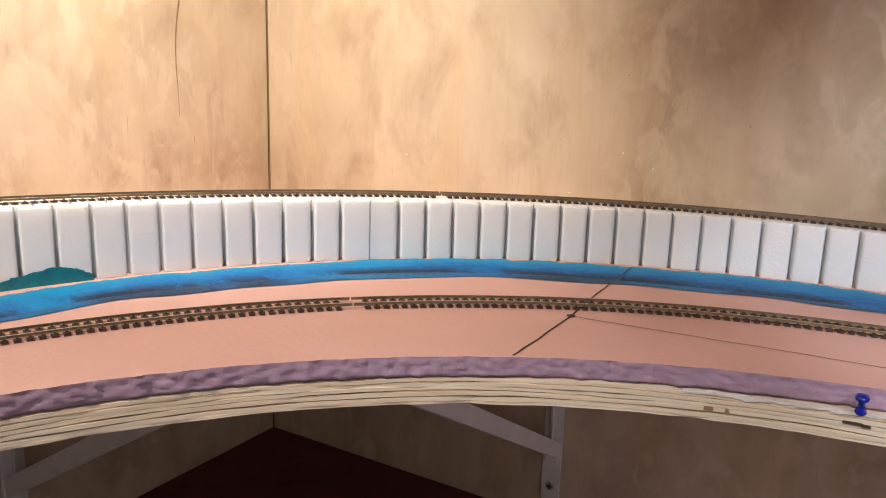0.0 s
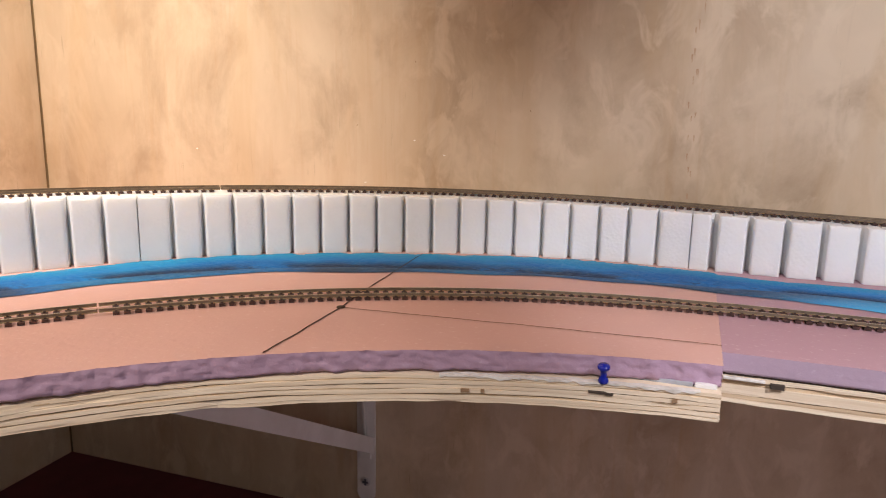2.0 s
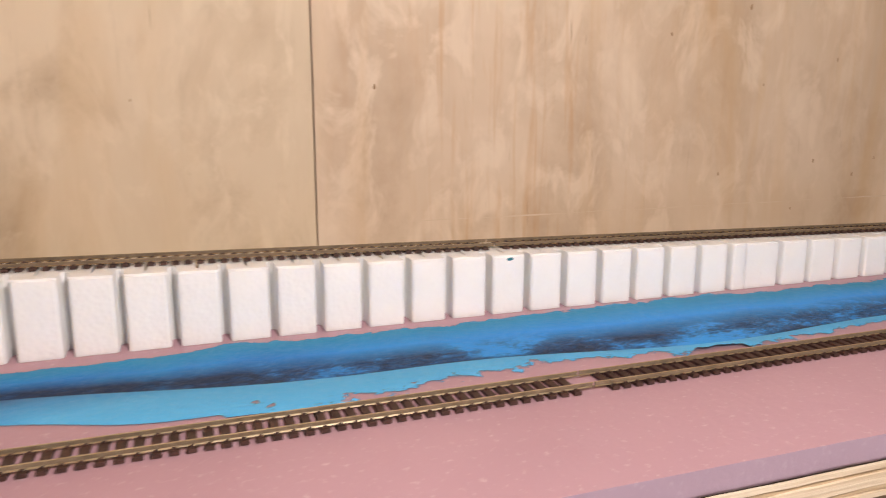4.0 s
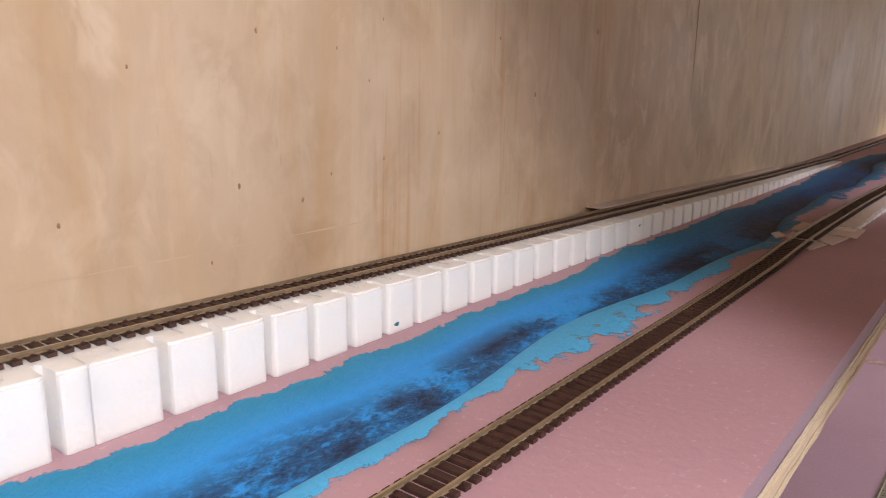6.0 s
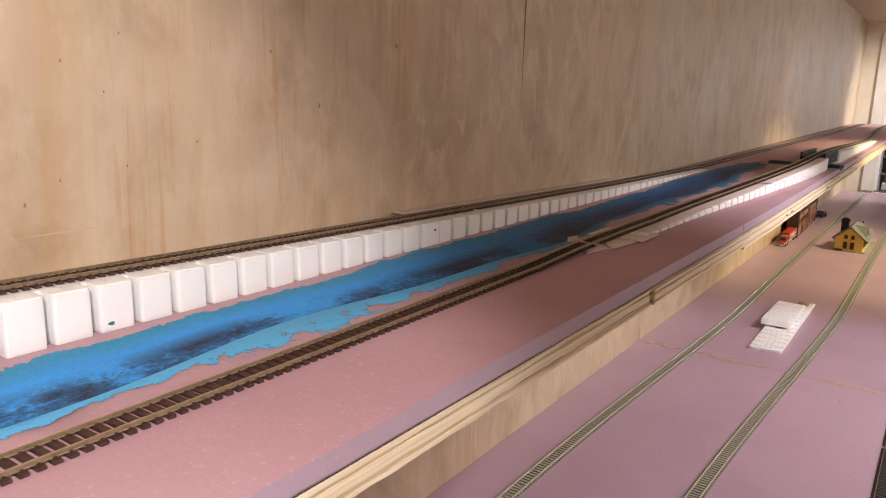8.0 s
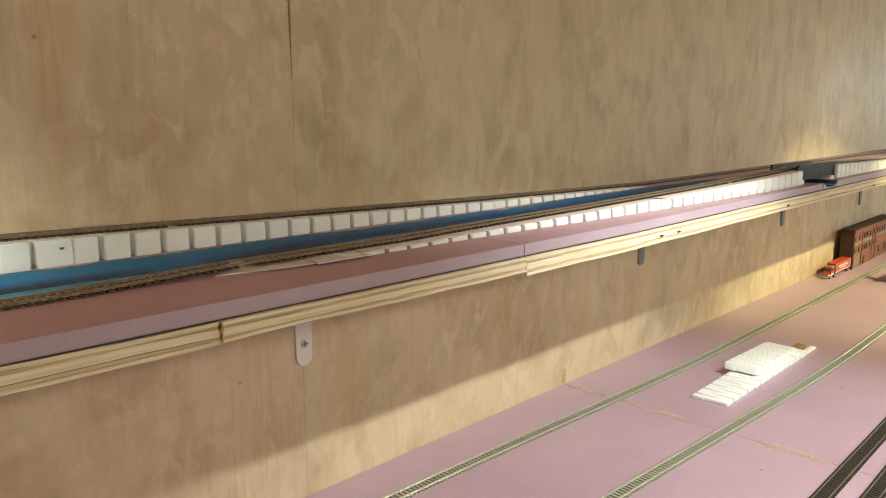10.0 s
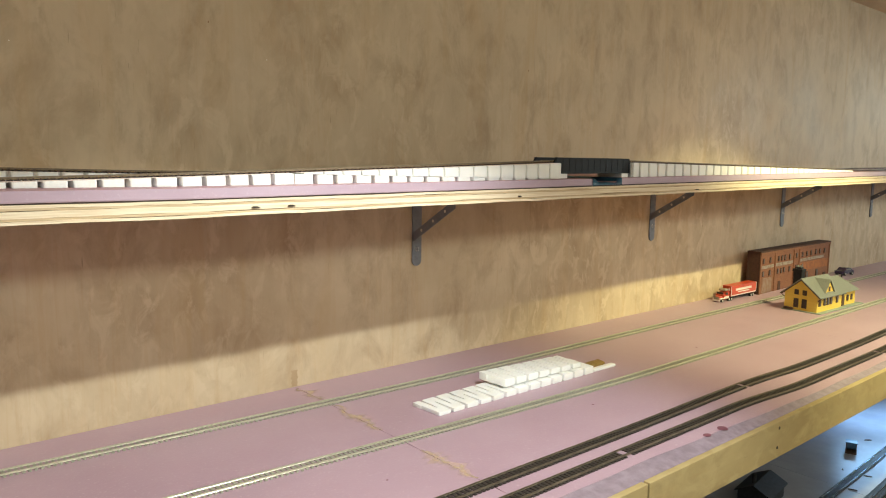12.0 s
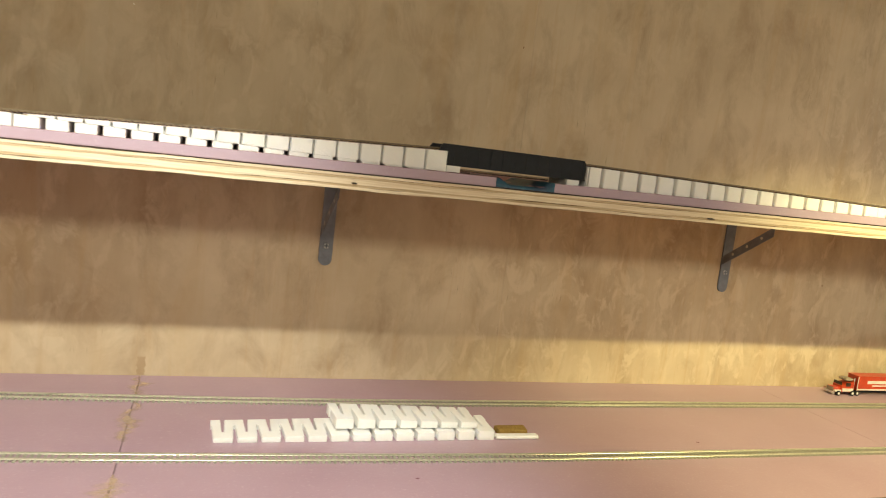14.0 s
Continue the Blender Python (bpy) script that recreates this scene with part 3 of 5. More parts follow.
def foam_sheet(name, label, s0, s1, step, ragged, seed, skin):
    sheet = thing(name, label, "foam board")
    count = max(2, int((s1 - s0) / step))
    top, cut = [], []
    for i in range(count + 1):
        s = s0 + (s1 - s0) * i / count
        ne, nb = n_edge(s), n_back(s)
        a, f, c = n_river(s)
        lo = min(max(c, ne + 0.01), nb - 0.02)
        ns = [ne, ne + 0.3 * (lo - ne), ne + 0.65 * (lo - ne), lo]
        ns += [f - 0.007, f - 0.004, f - 0.001, f + 0.001]
        ns += [f + (a - f) * v for v in (0.12, 0.25, 0.4, 0.55, 0.7, 0.85, 1.0)] + [a + 0.01, nb]
        for q in range(1, len(ns)):
            ns[q] = max(ns[q], ns[q - 1] + 0.0004)
        up = lift(X0 + s)
        rag = ragged * (noise.noise(Vector((s * 75, 7.7, seed))) + 1.1 * abs(noise.noise(Vector((s * 130, 2.7, seed)))))
        row = []
        for q, n in enumerate(ns):
            nn = n + (rag if q == 0 else 0)
            row.append((*at_plan(s, nn), up - bed(s, n)))
        top.append(row)
        face = []
        for v in range(8):
            r = rag + (ragged * 1.5 * noise.noise(Vector((s * 90, v * 0.75, seed + 3))) + ragged * 0.9 * noise.noise(Vector((s * 210, v * 1.6, seed + 8))) if v else 0)
            z0 = -bed(s, ne)
            face.append((*at_plan(s, ne + r), up + z0 + (-0.0128 - z0) * v / 7))
        face.append((*at_plan(s, nb), up - 0.0128))
        cut.append(face)
    bm = bmesh.new()
    sweep(bm, top, closed=False)
    part("face_skin", bm, skin, sheet, smooth=True)
    bm = bmesh.new()
    sweep(bm, cut, closed=False)
    for row_t, row_c in ((top[0], cut[0]), (top[-1], cut[-1])):
        vs = [bm.verts.new(p) for p in (*row_t, row_c[-1], row_c[7])]
        bm.faces.new(vs)
    part("cut_edge", bm, CUT if ragged > 0.001 else CUT_CLEAN, sheet, "lilac cut edge of the foam", smooth=True)
    return sheet


foam_sheet("curved_foam_sheet", "pink insulation foam sheet with a torn curved edge", S_WEST, -0.0001, 0.0026, 0.0012, 1, FOAM_WARM)
foam_sheet("straight_foam_sheet", "pink insulation foam sheet on the shelf", 0.0, 1.5822, 0.008, 0.0002, 2, FOAM)
foam_sheet("straight_foam_sheet", "pink insulation foam sheet on the shelf", 1.5836, 6.62 - X0, 0.012, 0.0002, 4, FOAM)

# black glue line between foam and plywood
bm = bmesh.new()
for s0, s1 in ((0.0, 1.58), (1.586, 5.6)):
    rows = []
    for i in range(60):
        s = s0 + (s1 - s0) * i / 59
        a, b = at_plan(s, n_edge(s) + 0.0012), at_plan(s, n_edge(s) + 0.03)
        up = lift(a[0])
        rows.append([(*a, up - 0.0144), (*a, up - 0.0126), (*b, up - 0.0126), (*b, up - 0.0144)])
    sweep(bm, rows)
solo("glue_line", bm, GLUE, "black adhesive line between foam and plywood", "adhesive")

# painted river
bm = bmesh.new()
layer = bm.verts.layers.float.new("bank")
rows, S0R = [], -1.15
count = int((RIVER_END - S0R) / 0.003)
for i in range(count + 1):
    s = S0R + (RIVER_END - S0R) * i / count
    a, f, c = n_river(s)
    p = Vector((*at_plan(s, a), 0.0))
    a += 0.003 + 0.005 * noise.noise(p * 30)
    q = Vector((*at_plan(s, c), 3.0))
    c += (-0.004 if s > 0.2 else 0.0) + 0.012 * noise.noise(q * 13) - 0.004
    if 0.3 < s < 1.25:
        c = min(c, f - 0.022 + 0.012 * noise.noise(q * 24))
    c = max(c, n_inner(s) + 0.011)
    tip = 1 - 0.9 * ease(0.22, 0.0, RIVER_END - s)
    mid = f + 0.02
    a, c = mid + (a - mid) * tip, mid + (c - mid) * tip
    ks = [(a, 0.0)] + [(a + (f - a) * v, 0.78 * v) for v in (0.08, 0.2, 0.34, 0.48, 0.62, 0.74, 0.86, 0.95, 1.0)]
    ks += [(f - 0.002, 0.80), (f - 0.004, 0.82), (f - 0.0066, 0.79 + 0.07 * ease(0.0, 0.35, s)), (min(c, f - 0.0075), 0.79 + 0.21 * ease(0.0, 0.35, s))]
    up = lift(X0 + s)
    row = []
    for n, u in ks:
        v = bm.verts.new((*at_plan(s, n), up + 0.0006 - bed(s, n)))
        v[layer] = u
        row.append(v)
    rows.append(row)
for r0, r1 in zip(rows, rows[1:]):
    for i in range(len(r0) - 1):
        bm.faces.new((r0[i], r0[i + 1], r1[i + 1], r1[i]))
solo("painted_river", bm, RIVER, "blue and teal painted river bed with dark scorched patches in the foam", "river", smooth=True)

bm = bmesh.new()
layer = bm.verts.layers.float.new("bank")
rows = []
for i in range(41):
    n = n_edge(2.6) + (0.80 - 0.13 - n_edge(2.6)) * i / 40
    y = n + CY
    row = []
    for j in range(17):
        w = 0.044 + 0.1 * max(0.0, y + 0.22)
        x = 3.545 + 0.05 * (y + 0.17) + w * (j / 8 - 1) + 0.004 * noise.noise(Vector((y * 60, j // 16 * 9.0, 1))) * (1 if j in (0, 16) else 0)
        v = bm.verts.new((x, y - (0.0008 if i == 0 else 0), lift(x) + 0.0007 - bed(x - X0, n)))
        v[layer] = 0.2 + 0.4 * abs(j / 8 - 1)
        row.append(v)
    rows.append(row)
front = []
for v in rows[0]:
    w = bm.verts.new((v.co.x, v.co.y, min(v.co.z, lift(v.co.x) - 0.0126)))
    w[layer] = 0.3
    front.append(w)
rows.insert(0, front)
for r0, r1 in zip(rows, rows[1:]):
    for i in range(16):
        bm.faces.new((r0[i], r0[i + 1], r1[i + 1], r1[i]))
MOUTH = grainy("dark_teal_paint", (0.012, 0.10, 0.16), (0.012, 0.03, 0.08), 60, 0.45)
solo("river_mouth", bm, MOUTH, "blue painted river mouth cut through the foam edge under the bridge", "river", smooth=True)


# ---- polystyrene inclines ----
def block(bm, s0, s1, front, top, slot0, slot1, kerf=0.0013, base=None, depth=0.0495):
    """One segment of a slotted incline between two stations."""
    w, g = s1 - s0, kerf
    e0, e1 = (g if slot0 else 0.0003), (g if slot1 else 0.0003)
    m = 0.5 * w
    c0, c1 = (0.0020 if slot0 else 0.0006), (0.0020 if slot1 else 0.0006)
    inner = 0.0001 if kerf < 0.00265 else kerf
    deep = 0.011 if kerf < 0.0015 else 0.017
    r = 0.0011 if kerf < 0.00265 else 0.0024
    out = [(e0 + c0, 0.0), (w - e1 - c1, 0.0), (w - e1 - c1 * 0.3, c1 * 0.3), (w - e1, c1 * 1.2), (w - e1, deep - 0.002), (w - min(e1, inner), deep), (w - min(e1, inner), 0.040), (w, 0.041), (w, depth)]
    if w > 0.022:
        out += [(m + r, depth), (m + r * 0.6, 0.009), (m - r * 0.6, 0.009), (m - r, depth)]
    out += [(0, depth), (0, 0.041), (min(e0, inner), 0.040), (min(e0, inner), deep), (e0, deep - 0.002), (e0, c0 * 1.2), (e0 + c0 * 0.3, c0 * 0.3)]
    lo, hi = [], []
    for u, v in out:
        s = s0 + u
        x, y = at_plan(s, front(s) + v)
        z = lift(x)
        t = z + top(s)
        lo.append((x, y, z + 0.0002 + (base(s) if base else 0.0)))
        hi.append((x, y, t))
    a = [bm.verts.new(p) for p in lo]
    b = [bm.verts.new(p) for p in hi]
    n = len(a)
    for i in range(n):
        bm.faces.new((a[i], a[(i + 1) % n], b[(i + 1) % n], b[i]))
    top_face = bm.faces.new(b)
    bm.faces.new(a[::-1])
    lead = {b[-1], b[0], b[1], b[2]}
    edge = [e for e in top_face.edges if e.verts[0] in lead and e.verts[1] in lead]
    if t - z > 0.006:
        bmesh.ops.bevel(bm, geom=edge, offset=0.0013, segments=2, affect="EDGES")


def incline(label, s0, s1, first, last, front, top, rear_arc=False, pitch=0.0305, minimum=0.0012, kerf=0.0014, base=None):
    strip = thing("foam_incline", label, "incline", group="polystyrene inclines")
    inner = s1 - s0 - first - last
    n = max(1, round(inner / pitch))
    cuts = [s_of(v) if rear_arc else v for v in [s0, s0 + first] + [s0 + first + inner * i / n for i in range(1, n + 1)] + [s1]]
    for i, (a, b) in enumerate(zip(cuts, cuts[1:])):
        if top(0.5 * (a + b)) - (base(0.5 * (a + b)) if base else 0.0) < minimum:
            continue
        bm = bmesh.new()
        block(bm, a, b, front, top, i > 0, i < len(cuts) - 2, kerf, base)
        part("segment", bm, EPS, strip)
    return strip


rear = "white polystyrene incline with slots, carrying the rear track"
joints = [-1.111, -0.566, -0.024, 0.613, 1.201, 1.81, 2.4]
ends = [(0.03, 0.0301), (0.0298, 0.0308), (0.021, 0.0155), (0.036, 0.034), (0.026, 0.03), (0.03, 0.03)]
for (a, b), (w0, w1) in zip(zip(joints, joints[1:]), ends):
    incline(rear, a, b, w0, w1, n_riser, h_riser, True, 0.0285 if b < 0 else 0.0303, kerf=0.0014 if b < 0 else 0.0026)


def n_front2(s):
    return n_inner(s) - 0.0335


def h_front2(s):
    return h_inner(X0 + s)


def h_under(s):
    """A thinner strip laid the other way round under the steep end of the front incline."""
    return max(0.0, 0.0142 * (3.43 - X0 - s) / 0.52)


incline("white polystyrene strip tapering down under the front incline", 2.9055 - X0, 3.40 - X0, 0.0305, 0.03, n_front2, h_under, kerf=0.0030)
incline("white polystyrene incline stacked on the strip below, carrying the front track", 2.9195 - X0, 3.427 - X0, 0.0305, 0.03, n_front2, h_front2, kerf=0.0012, base=h_under)
for a, b in ((2.335, 2.904), (3.645, 4.2), (4.2, 4.75)):
    incline("white polystyrene incline beside the shelf edge, carrying the front track", a - X0, b - X0, 0.022, 0.03, n_front2, h_front2, kerf=0.0027)

bm = bmesh.new()
for a, b in ((2.36, 2.90), (2.915, 3.42)):
    rows = []
    for i in range(25):
        s = a - X0 + (b - a) * i / 24
        n0, n1 = n_front2(s) + 0.0035, n_inner(s) - 0.0135
        (xa, ya), (xb, yb) = at_plan(s, n0), at_plan(s, n1)
        z = lift(xa) + h_front2(s) + 0.0001
        rows.append([(xa, ya, z), (xb, yb, z), (xb, yb, z + 0.0006), (xa, ya, z + 0.0006)])
    sweep(bm, rows)
solo("card_strip", bm, CARD, "thin pale card strip laid along the top of the front incline", "card")

bm = bmesh.new()
sweep(bm, [[(x, -0.019, z), (x, -0.0022, z), (x, -0.0022, z + 0.0011), (x, -0.019, z + 0.0011)] for x, z in ((2.142 + 0.03 * i, lift(2.142 + 0.03 * i) + h_riser(1.2 + 0.03 * i) + 0.0022) for i in range(26))])
solo("card_strip", bm, CARD, "pale card strip laid behind the rear track by the wall", "card")

# ---- track ----
RAIL_IN = [(-0.0009, 0.0), (0.0009, 0.0), (0.00035, 0.0006), (0.00035, 0.0016), (0.0006, 0.0018), (0.0006, 0.0025), (-0.0006, 0.0025), (-0.0006, 0.0018), (-0.00035, 0.0016), (-0.00035, 0.0006)]


def tie_mesh(mat, name, wide=0.0021):
    bm = bmesh.new()
    box(bm, -wide, -0.0125, 0, wide, 0.0125, 0.0019)
    for y in (-0.00985, -0.00665, 0.00665, 0.00985):
        box(bm, -0.0008, y - 0.0006, 0.0019, 0.0008, y + 0.0006, 0.0027)
    return mesh(bm, name, mat)


TIE_MESH = tie_mesh(TIE, "tie")


def track(name, label, centre, p0, p1, rail_mat, tie, step=0.0073, singles=True, gap=0.008, group="track"):
    """A length of flexible track along centre(p), which gives (x, y, z)."""
    piece = thing(name, label, "track", group=group)
    length = p1 - p0
    n = max(4, int(length / 0.012))
    pts = [Vector(centre(p0 + length * i / n)) for i in range(n + 1)]
    sides = []
    for i in range(n + 1):
        d = (pts[min(i + 1, n)] - pts[max(i - 1, 0)]).normalized()
        sides.append(Vector((-d.y, d.x, 0)).normalized())
    for off in (-0.00825, 0.00825):
        bm = bmesh.new()
        sweep(bm, [[p + sd * (off + u) + Vector((0, 0, 0.0019 + v)) for u, v in RAIL_IN] for p, sd in zip(pts, sides)])
        bmesh.ops.recalc_face_normals(bm, faces=bm.faces)
        for f in bm.faces:
            f.material_index = 1 if f.normal.z < 0.6 else 0
        part("rail", bm, (rail_mat, RAIL_SIDE if rail_mat is RAIL else rail_mat), piece)
    count = int((length - 2 * gap) / step)
    joined = None if singles else bmesh.new()
    for i in range(count + 1):
        p = p0 + gap + (length - 2 * gap) * i / max(count, 1)
        c, e = Vector(centre(p)), Vector(centre(p + 0.002))
        d = e - c
        m = Matrix.Translation(c) @ Matrix.Rotation(math.atan2(d.y, d.x), 4, "Z")
        if singles:
            ob = part("tie", tie, None, piece)
            ob.matrix_local = m
        else:
            k0 = len(joined.verts)
            joined.from_mesh(tie)
            joined.verts.ensure_lookup_table()
            bmesh.ops.transform(joined, matrix=m, verts=joined.verts[k0:])
    if joined is not None:
        ob = part("tie_run", joined, tie.materials[0], piece)
        ob["kind"] = "stuff"
    return piece


def rear_line(a):
    s = s_of(a)
    n = n_riser(s) + 0.0325 if X0 + s < 3.0 else n_riser(s) + 0.0325 - 0.03 * ease(3.0, 5.5, X0 + s)
    x, y = at_plan(s, n)
    return x, y, lift(x) + h_riser(s) + 0.0003


def inner_line(s):
    x, y = at_plan(s, n_inner(s))
    return x, y, lift(x) + h_inner(x) + 0.0003


old = "weathered model railway track, brown ties, on "
for a, b in ((-1.3, -0.49), (-0.49, 0.402), (0.402, 1.31), (1.31, 2.219)):
    track("flex_track", old + "the white incline", rear_line, a, b - 0.001, RAIL, TIE_MESH)
for a, b in ((2.219, 3.13), (3.13, 4.05), (4.05, 5.6)):
    track("flex_track", old + "the shelf by the wall", rear_line, a, b - 0.001, RAIL, TIE_MESH, singles=a < 2.5)
for a, b in ((-1.35, -0.463), (-0.463, 0.386), (0.386, 1.30), (1.30, 2.219)):
    track("flex_track", old + "the pink foam", inner_line, a, b - 0.001, RAIL, TIE_MESH, gap=0.011)
for a, b in ((2.219, 3.13), (3.13, 4.05), (4.05, 5.6)):
    track("flex_track", old + "the front incline and bridge", inner_line, a, b - 0.001, RAIL, TIE_MESH, singles=a < 3.0)

# ---- lower layout ----
def y_trim(x):
    """Where the bench foam's face ends and its slanting trimmed edge begins."""
    return -0.6107 + min(0.017, 0.036 * max(0.0, 3.74 - x)) + 0.001 * math.sin(31 * x)


# dark maroon paints in the shade under the shelf on the corner of the bench
SHADED_CORNER = grainy("shaded_corner_foam", (0.15, 0.026, 0.034), (0.11, 0.015, 0.023), 20, 0.7)
lower = thing("lower_layout_board", "lower bench of pink foam on plywood along the wall", "table")
part("corner_board", boxed(WEST + 0.001, -0.62, LOW - 0.018, 0.62, -0.0012, LOW + 0.009, bevel=0.0006), SHADED_CORNER, lower, "corner of the lower board, shade under the shelf put into its dark maroon")
for x0, x1 in ((0.621, 1.83), (1.831, 3.045), (3.0462, 4.27), (4.271, 5.49), (5.491, 6.62)):
    bm = bmesh.new()
    prism(bm, [(x1, -0.0012), (x0, -0.0012)] + [(x0 + (x1 - x0) * i / 24, y_trim(x0 + (x1 - x0) * i / 24) + 0.0002) for i in range(25)], LOW - 0.018, LOW)
    part("foam_board", bm, LOWFOAM, lower)
bm = bmesh.new()
sweep(bm, [[(x, y_trim(x), LOW - 0.018), (x, y_trim(x), LOW - 0.0004), (x, -0.6262, LOW - 0.0062), (x, -0.6262, LOW - 0.018)] for x in (0.625 + 0.05 * i for i in range(120))])
# the bevel's lilac is darkened to hold the shaded band behind the fascia
part("trimmed_edge", bm, grainy("shaded_lilac_edge", (0.28, 0.22, 0.27), (0.2, 0.15, 0.19), 60, 0.8), lower, "greyish lilac trimmed edge of the foam, darkened for the shade on it")
part("plywood_base", boxed(WEST + 0.001, -0.612, LOW - 0.037, 6.62, -0.0012, LOW - 0.0185), PLY_B, lower)
fascia = thing("fascia_board", "pine fascia boards along the front of the lower bench", "board")
for x0, x1 in ((WEST + 0.001, 3.2145), (3.2190, 6.62)):
    part("board", boxed(x0, -0.637, LOW - 0.065, x1, -0.6268, LOW - 0.003, bevel=0.001), PINE, fascia)
part("end_strip", boxed(6.6202, -0.637, LOW - 0.037, 6.642, -0.17, LOW + 0.004, bevel=0.001), SCUFF, fascia, "cream strip across the end of the bench")
for x, z in ((3.585, -0.392), (3.582, -0.425), (5.0, -0.392), (5.0, -0.425), (1.5, -0.4)):
    bm = bmesh.new()
    cylinder(bm, (x, -0.6365, z), (x, -0.6378, z), 0.0026)
    part("screw", bm, GLUE, fascia)

TIE_OLIVE = tie_mesh(TIE_LOW, "tie_olive", 0.0018)
TIE_BLACK = tie_mesh(TIE_DARK, "tie_black")


def low_line(fn, z=LOW):
    return lambda x: (x, fn(x), z + 0.0002)


low = "model railway track with greenish ties on the lower bench"
dark = "model railway track with black ties on the lower bench"
y1 = low_line(lambda x: -0.090 - 0.038 * ease(2.3, 3.5, x) - 0.008 * ease(4.4, 5.2, x))
y2 = low_line(lambda x: -0.296 - 0.053 * ease(2.3, 3.7, x) + 0.08 * ease(5.3, 6.6, x))
y3 = low_line(lambda x: -0.512 + 0.004 * ease(3.3, 3.7, x) - 0.010 * ease(3.72, 3.95, x) + 0.022 * ease(4.1, 5.0, x))
y4 = low_line(lambda x: -0.561 - 0.014 * ease(3.58, 3.82, x) + 0.024 * ease(4.1, 5.2, x))
for fn, mat, tie, label, cuts in (
    (y1, RAIL_LOW, TIE_OLIVE, low, (0.4, 1.05, 1.965, 2.88, 3.81, 4.72, 5.6, 6.5)),
    (y2, RAIL_LOW, TIE_OLIVE, low, (0.6, 1.5, 2.42, 3.338, 4.25, 5.16, 6.4)),
    (y3, RAIL_DARK, TIE_BLACK, dark, (0.8, 1.88, 2.79, 3.71, 4.62, 5.5, 6.4)),
    (y4, RAIL_DARK, TIE_BLACK, dark, (0.5, 1.43, 2.35, 3.266, 4.19, 5.1, 6.0)),
):
    for a, b in zip(cuts, cuts[1:]):
        track("flex_track", label, fn, a, b - 0.001, mat, tie, 0.0073, 1.8 < a < 4.4, 0.009 if fn in (y3, y4) else 0.003, "track on the lower bench")


# ---- joints and marks in the foam ----
def groove(name, label, pts, width, mat, parent=None, z=0.0005, seed=1):
    bm = bmesh.new()
    rows = []
    dense = []
    for (x0, y0), (x1, y1) in zip(pts, pts[1:]):
        n = max(2, int(math.dist((x0, y0), (x1, y1)) / 0.004))
        dense += [(x0 + (x1 - x0) * i / n, y0 + (y1 - y0) * i / n) for i in range(n)]
    dense.append(pts[-1])
    for i, (x, y) in enumerate(dense):
        a, b = dense[max(i - 1, 0)], dense[min(i + 1, len(dense) - 1)]
        d = Vector((b[0] - a[0], b[1] - a[1], 0)).normalized()
        sd = Vector((-d.y, d.x, 0))
        w = width * (0.65 + 0.7 * abs(noise.noise(Vector((x * 60, y * 60, seed)))))
        j = sd * 0.0012 * noise.noise(Vector((x * 45, y * 45, seed + 2)))
        p = Vector((x, y, z)) + j
        rows.append([p + sd * w, p + Vector((0, 0, 0.0003)), p - sd * w])
    sweep(bm, rows, closed=False)
    return solo(name, bm, mat, label, "crack")


crack_mat = grainy("dark_foam_crack", (0.10, 0.055, 0.03), (0.05, 0.03, 0.02), 90, 0.9)
seam_mat = grainy("brown_foam_seam", (0.36, 0.20, 0.13), (0.25, 0.13, 0.08), 90, 0.9)
groove("foam_crack", "dark open crack between pink foam pieces", [(0.670, -0.105), (0.672, -0.16), (0.676, -0.24), (0.681, -0.303), (0.682, -0.35), (0.682, -0.408)], 0.0008, crack_mat)
groove("foam_seam", "thin brown seam scored in the pink foam", [(0.683, -0.303), (0.745, -0.300), (0.82, -0.294), (0.90, -0.290), (0.942, -0.288)], 0.0006, seam_mat)
bm = bmesh.new()
lathe(bm, (0.681, -0.303, 0.0004), [(0.0001, 0.0), (0.0035, 0.0), (0.003, 0.0005), (0.0001, 0.0006)], 10)
solo("gouge", bm, crack_mat, "dark gouge in the foam beside the track", "gouge")

# teal paint smeared on the foot of the incline
bm = bmesh.new()
rows = []
for i in range(61):
    a = -0.925 + 0.100 * i / 60
    s = s_of(a)
    n = n_riser(s) - 0.0011
    hgt = 0.004 + 0.010 * max(0.0, math.sin(3.1 * (i / 60) ** 1.8)) + 0.0022 * noise.noise(Vector((i * 0.16, 2, 1))) + 0.0012 * noise.noise(Vector((i * 0.7, 5, 1)))
    x, y = at_plan(s, n)
    rows.append([(x, y, 0.0), (x, y, max(0.002, hgt)), (*at_plan(s, n + 0.0008), max(0.002, hgt))])
sweep(bm, rows, closed=False)
TEAL = grainy("teal_paint", (0.01, 0.22, 0.27), (0.006, 0.14, 0.2), 120, 0.45)
solo("paint_smear", bm, TEAL, "teal paint smeared on the foot of the white incline", "paint")


def fleck(x, y, z, r, mat, name, label, normal="y"):
    bm = bmesh.new()
    n = 9
    pts = []
    for i in range(n):
        q = r * (0.6 + 0.5 * random.random())
        c, d = q * math.cos(6.283 * i / n), q * math.sin(6.283 * i / n) * 0.6
        pts.append((x + c, y, z + d) if normal == "y" else (x + c, y + d, z))
    mid = (x, y - 0.0004, z) if normal == "y" else (x, y, z + 0.0004)
    vs = [bm.verts.new(p) for p in pts]
    m = bm.verts.new(mid)
    for i in range(n):
        bm.faces.new((vs[i], vs[(i + 1) % n], m))
    return solo(name, bm, mat, label, "mark")


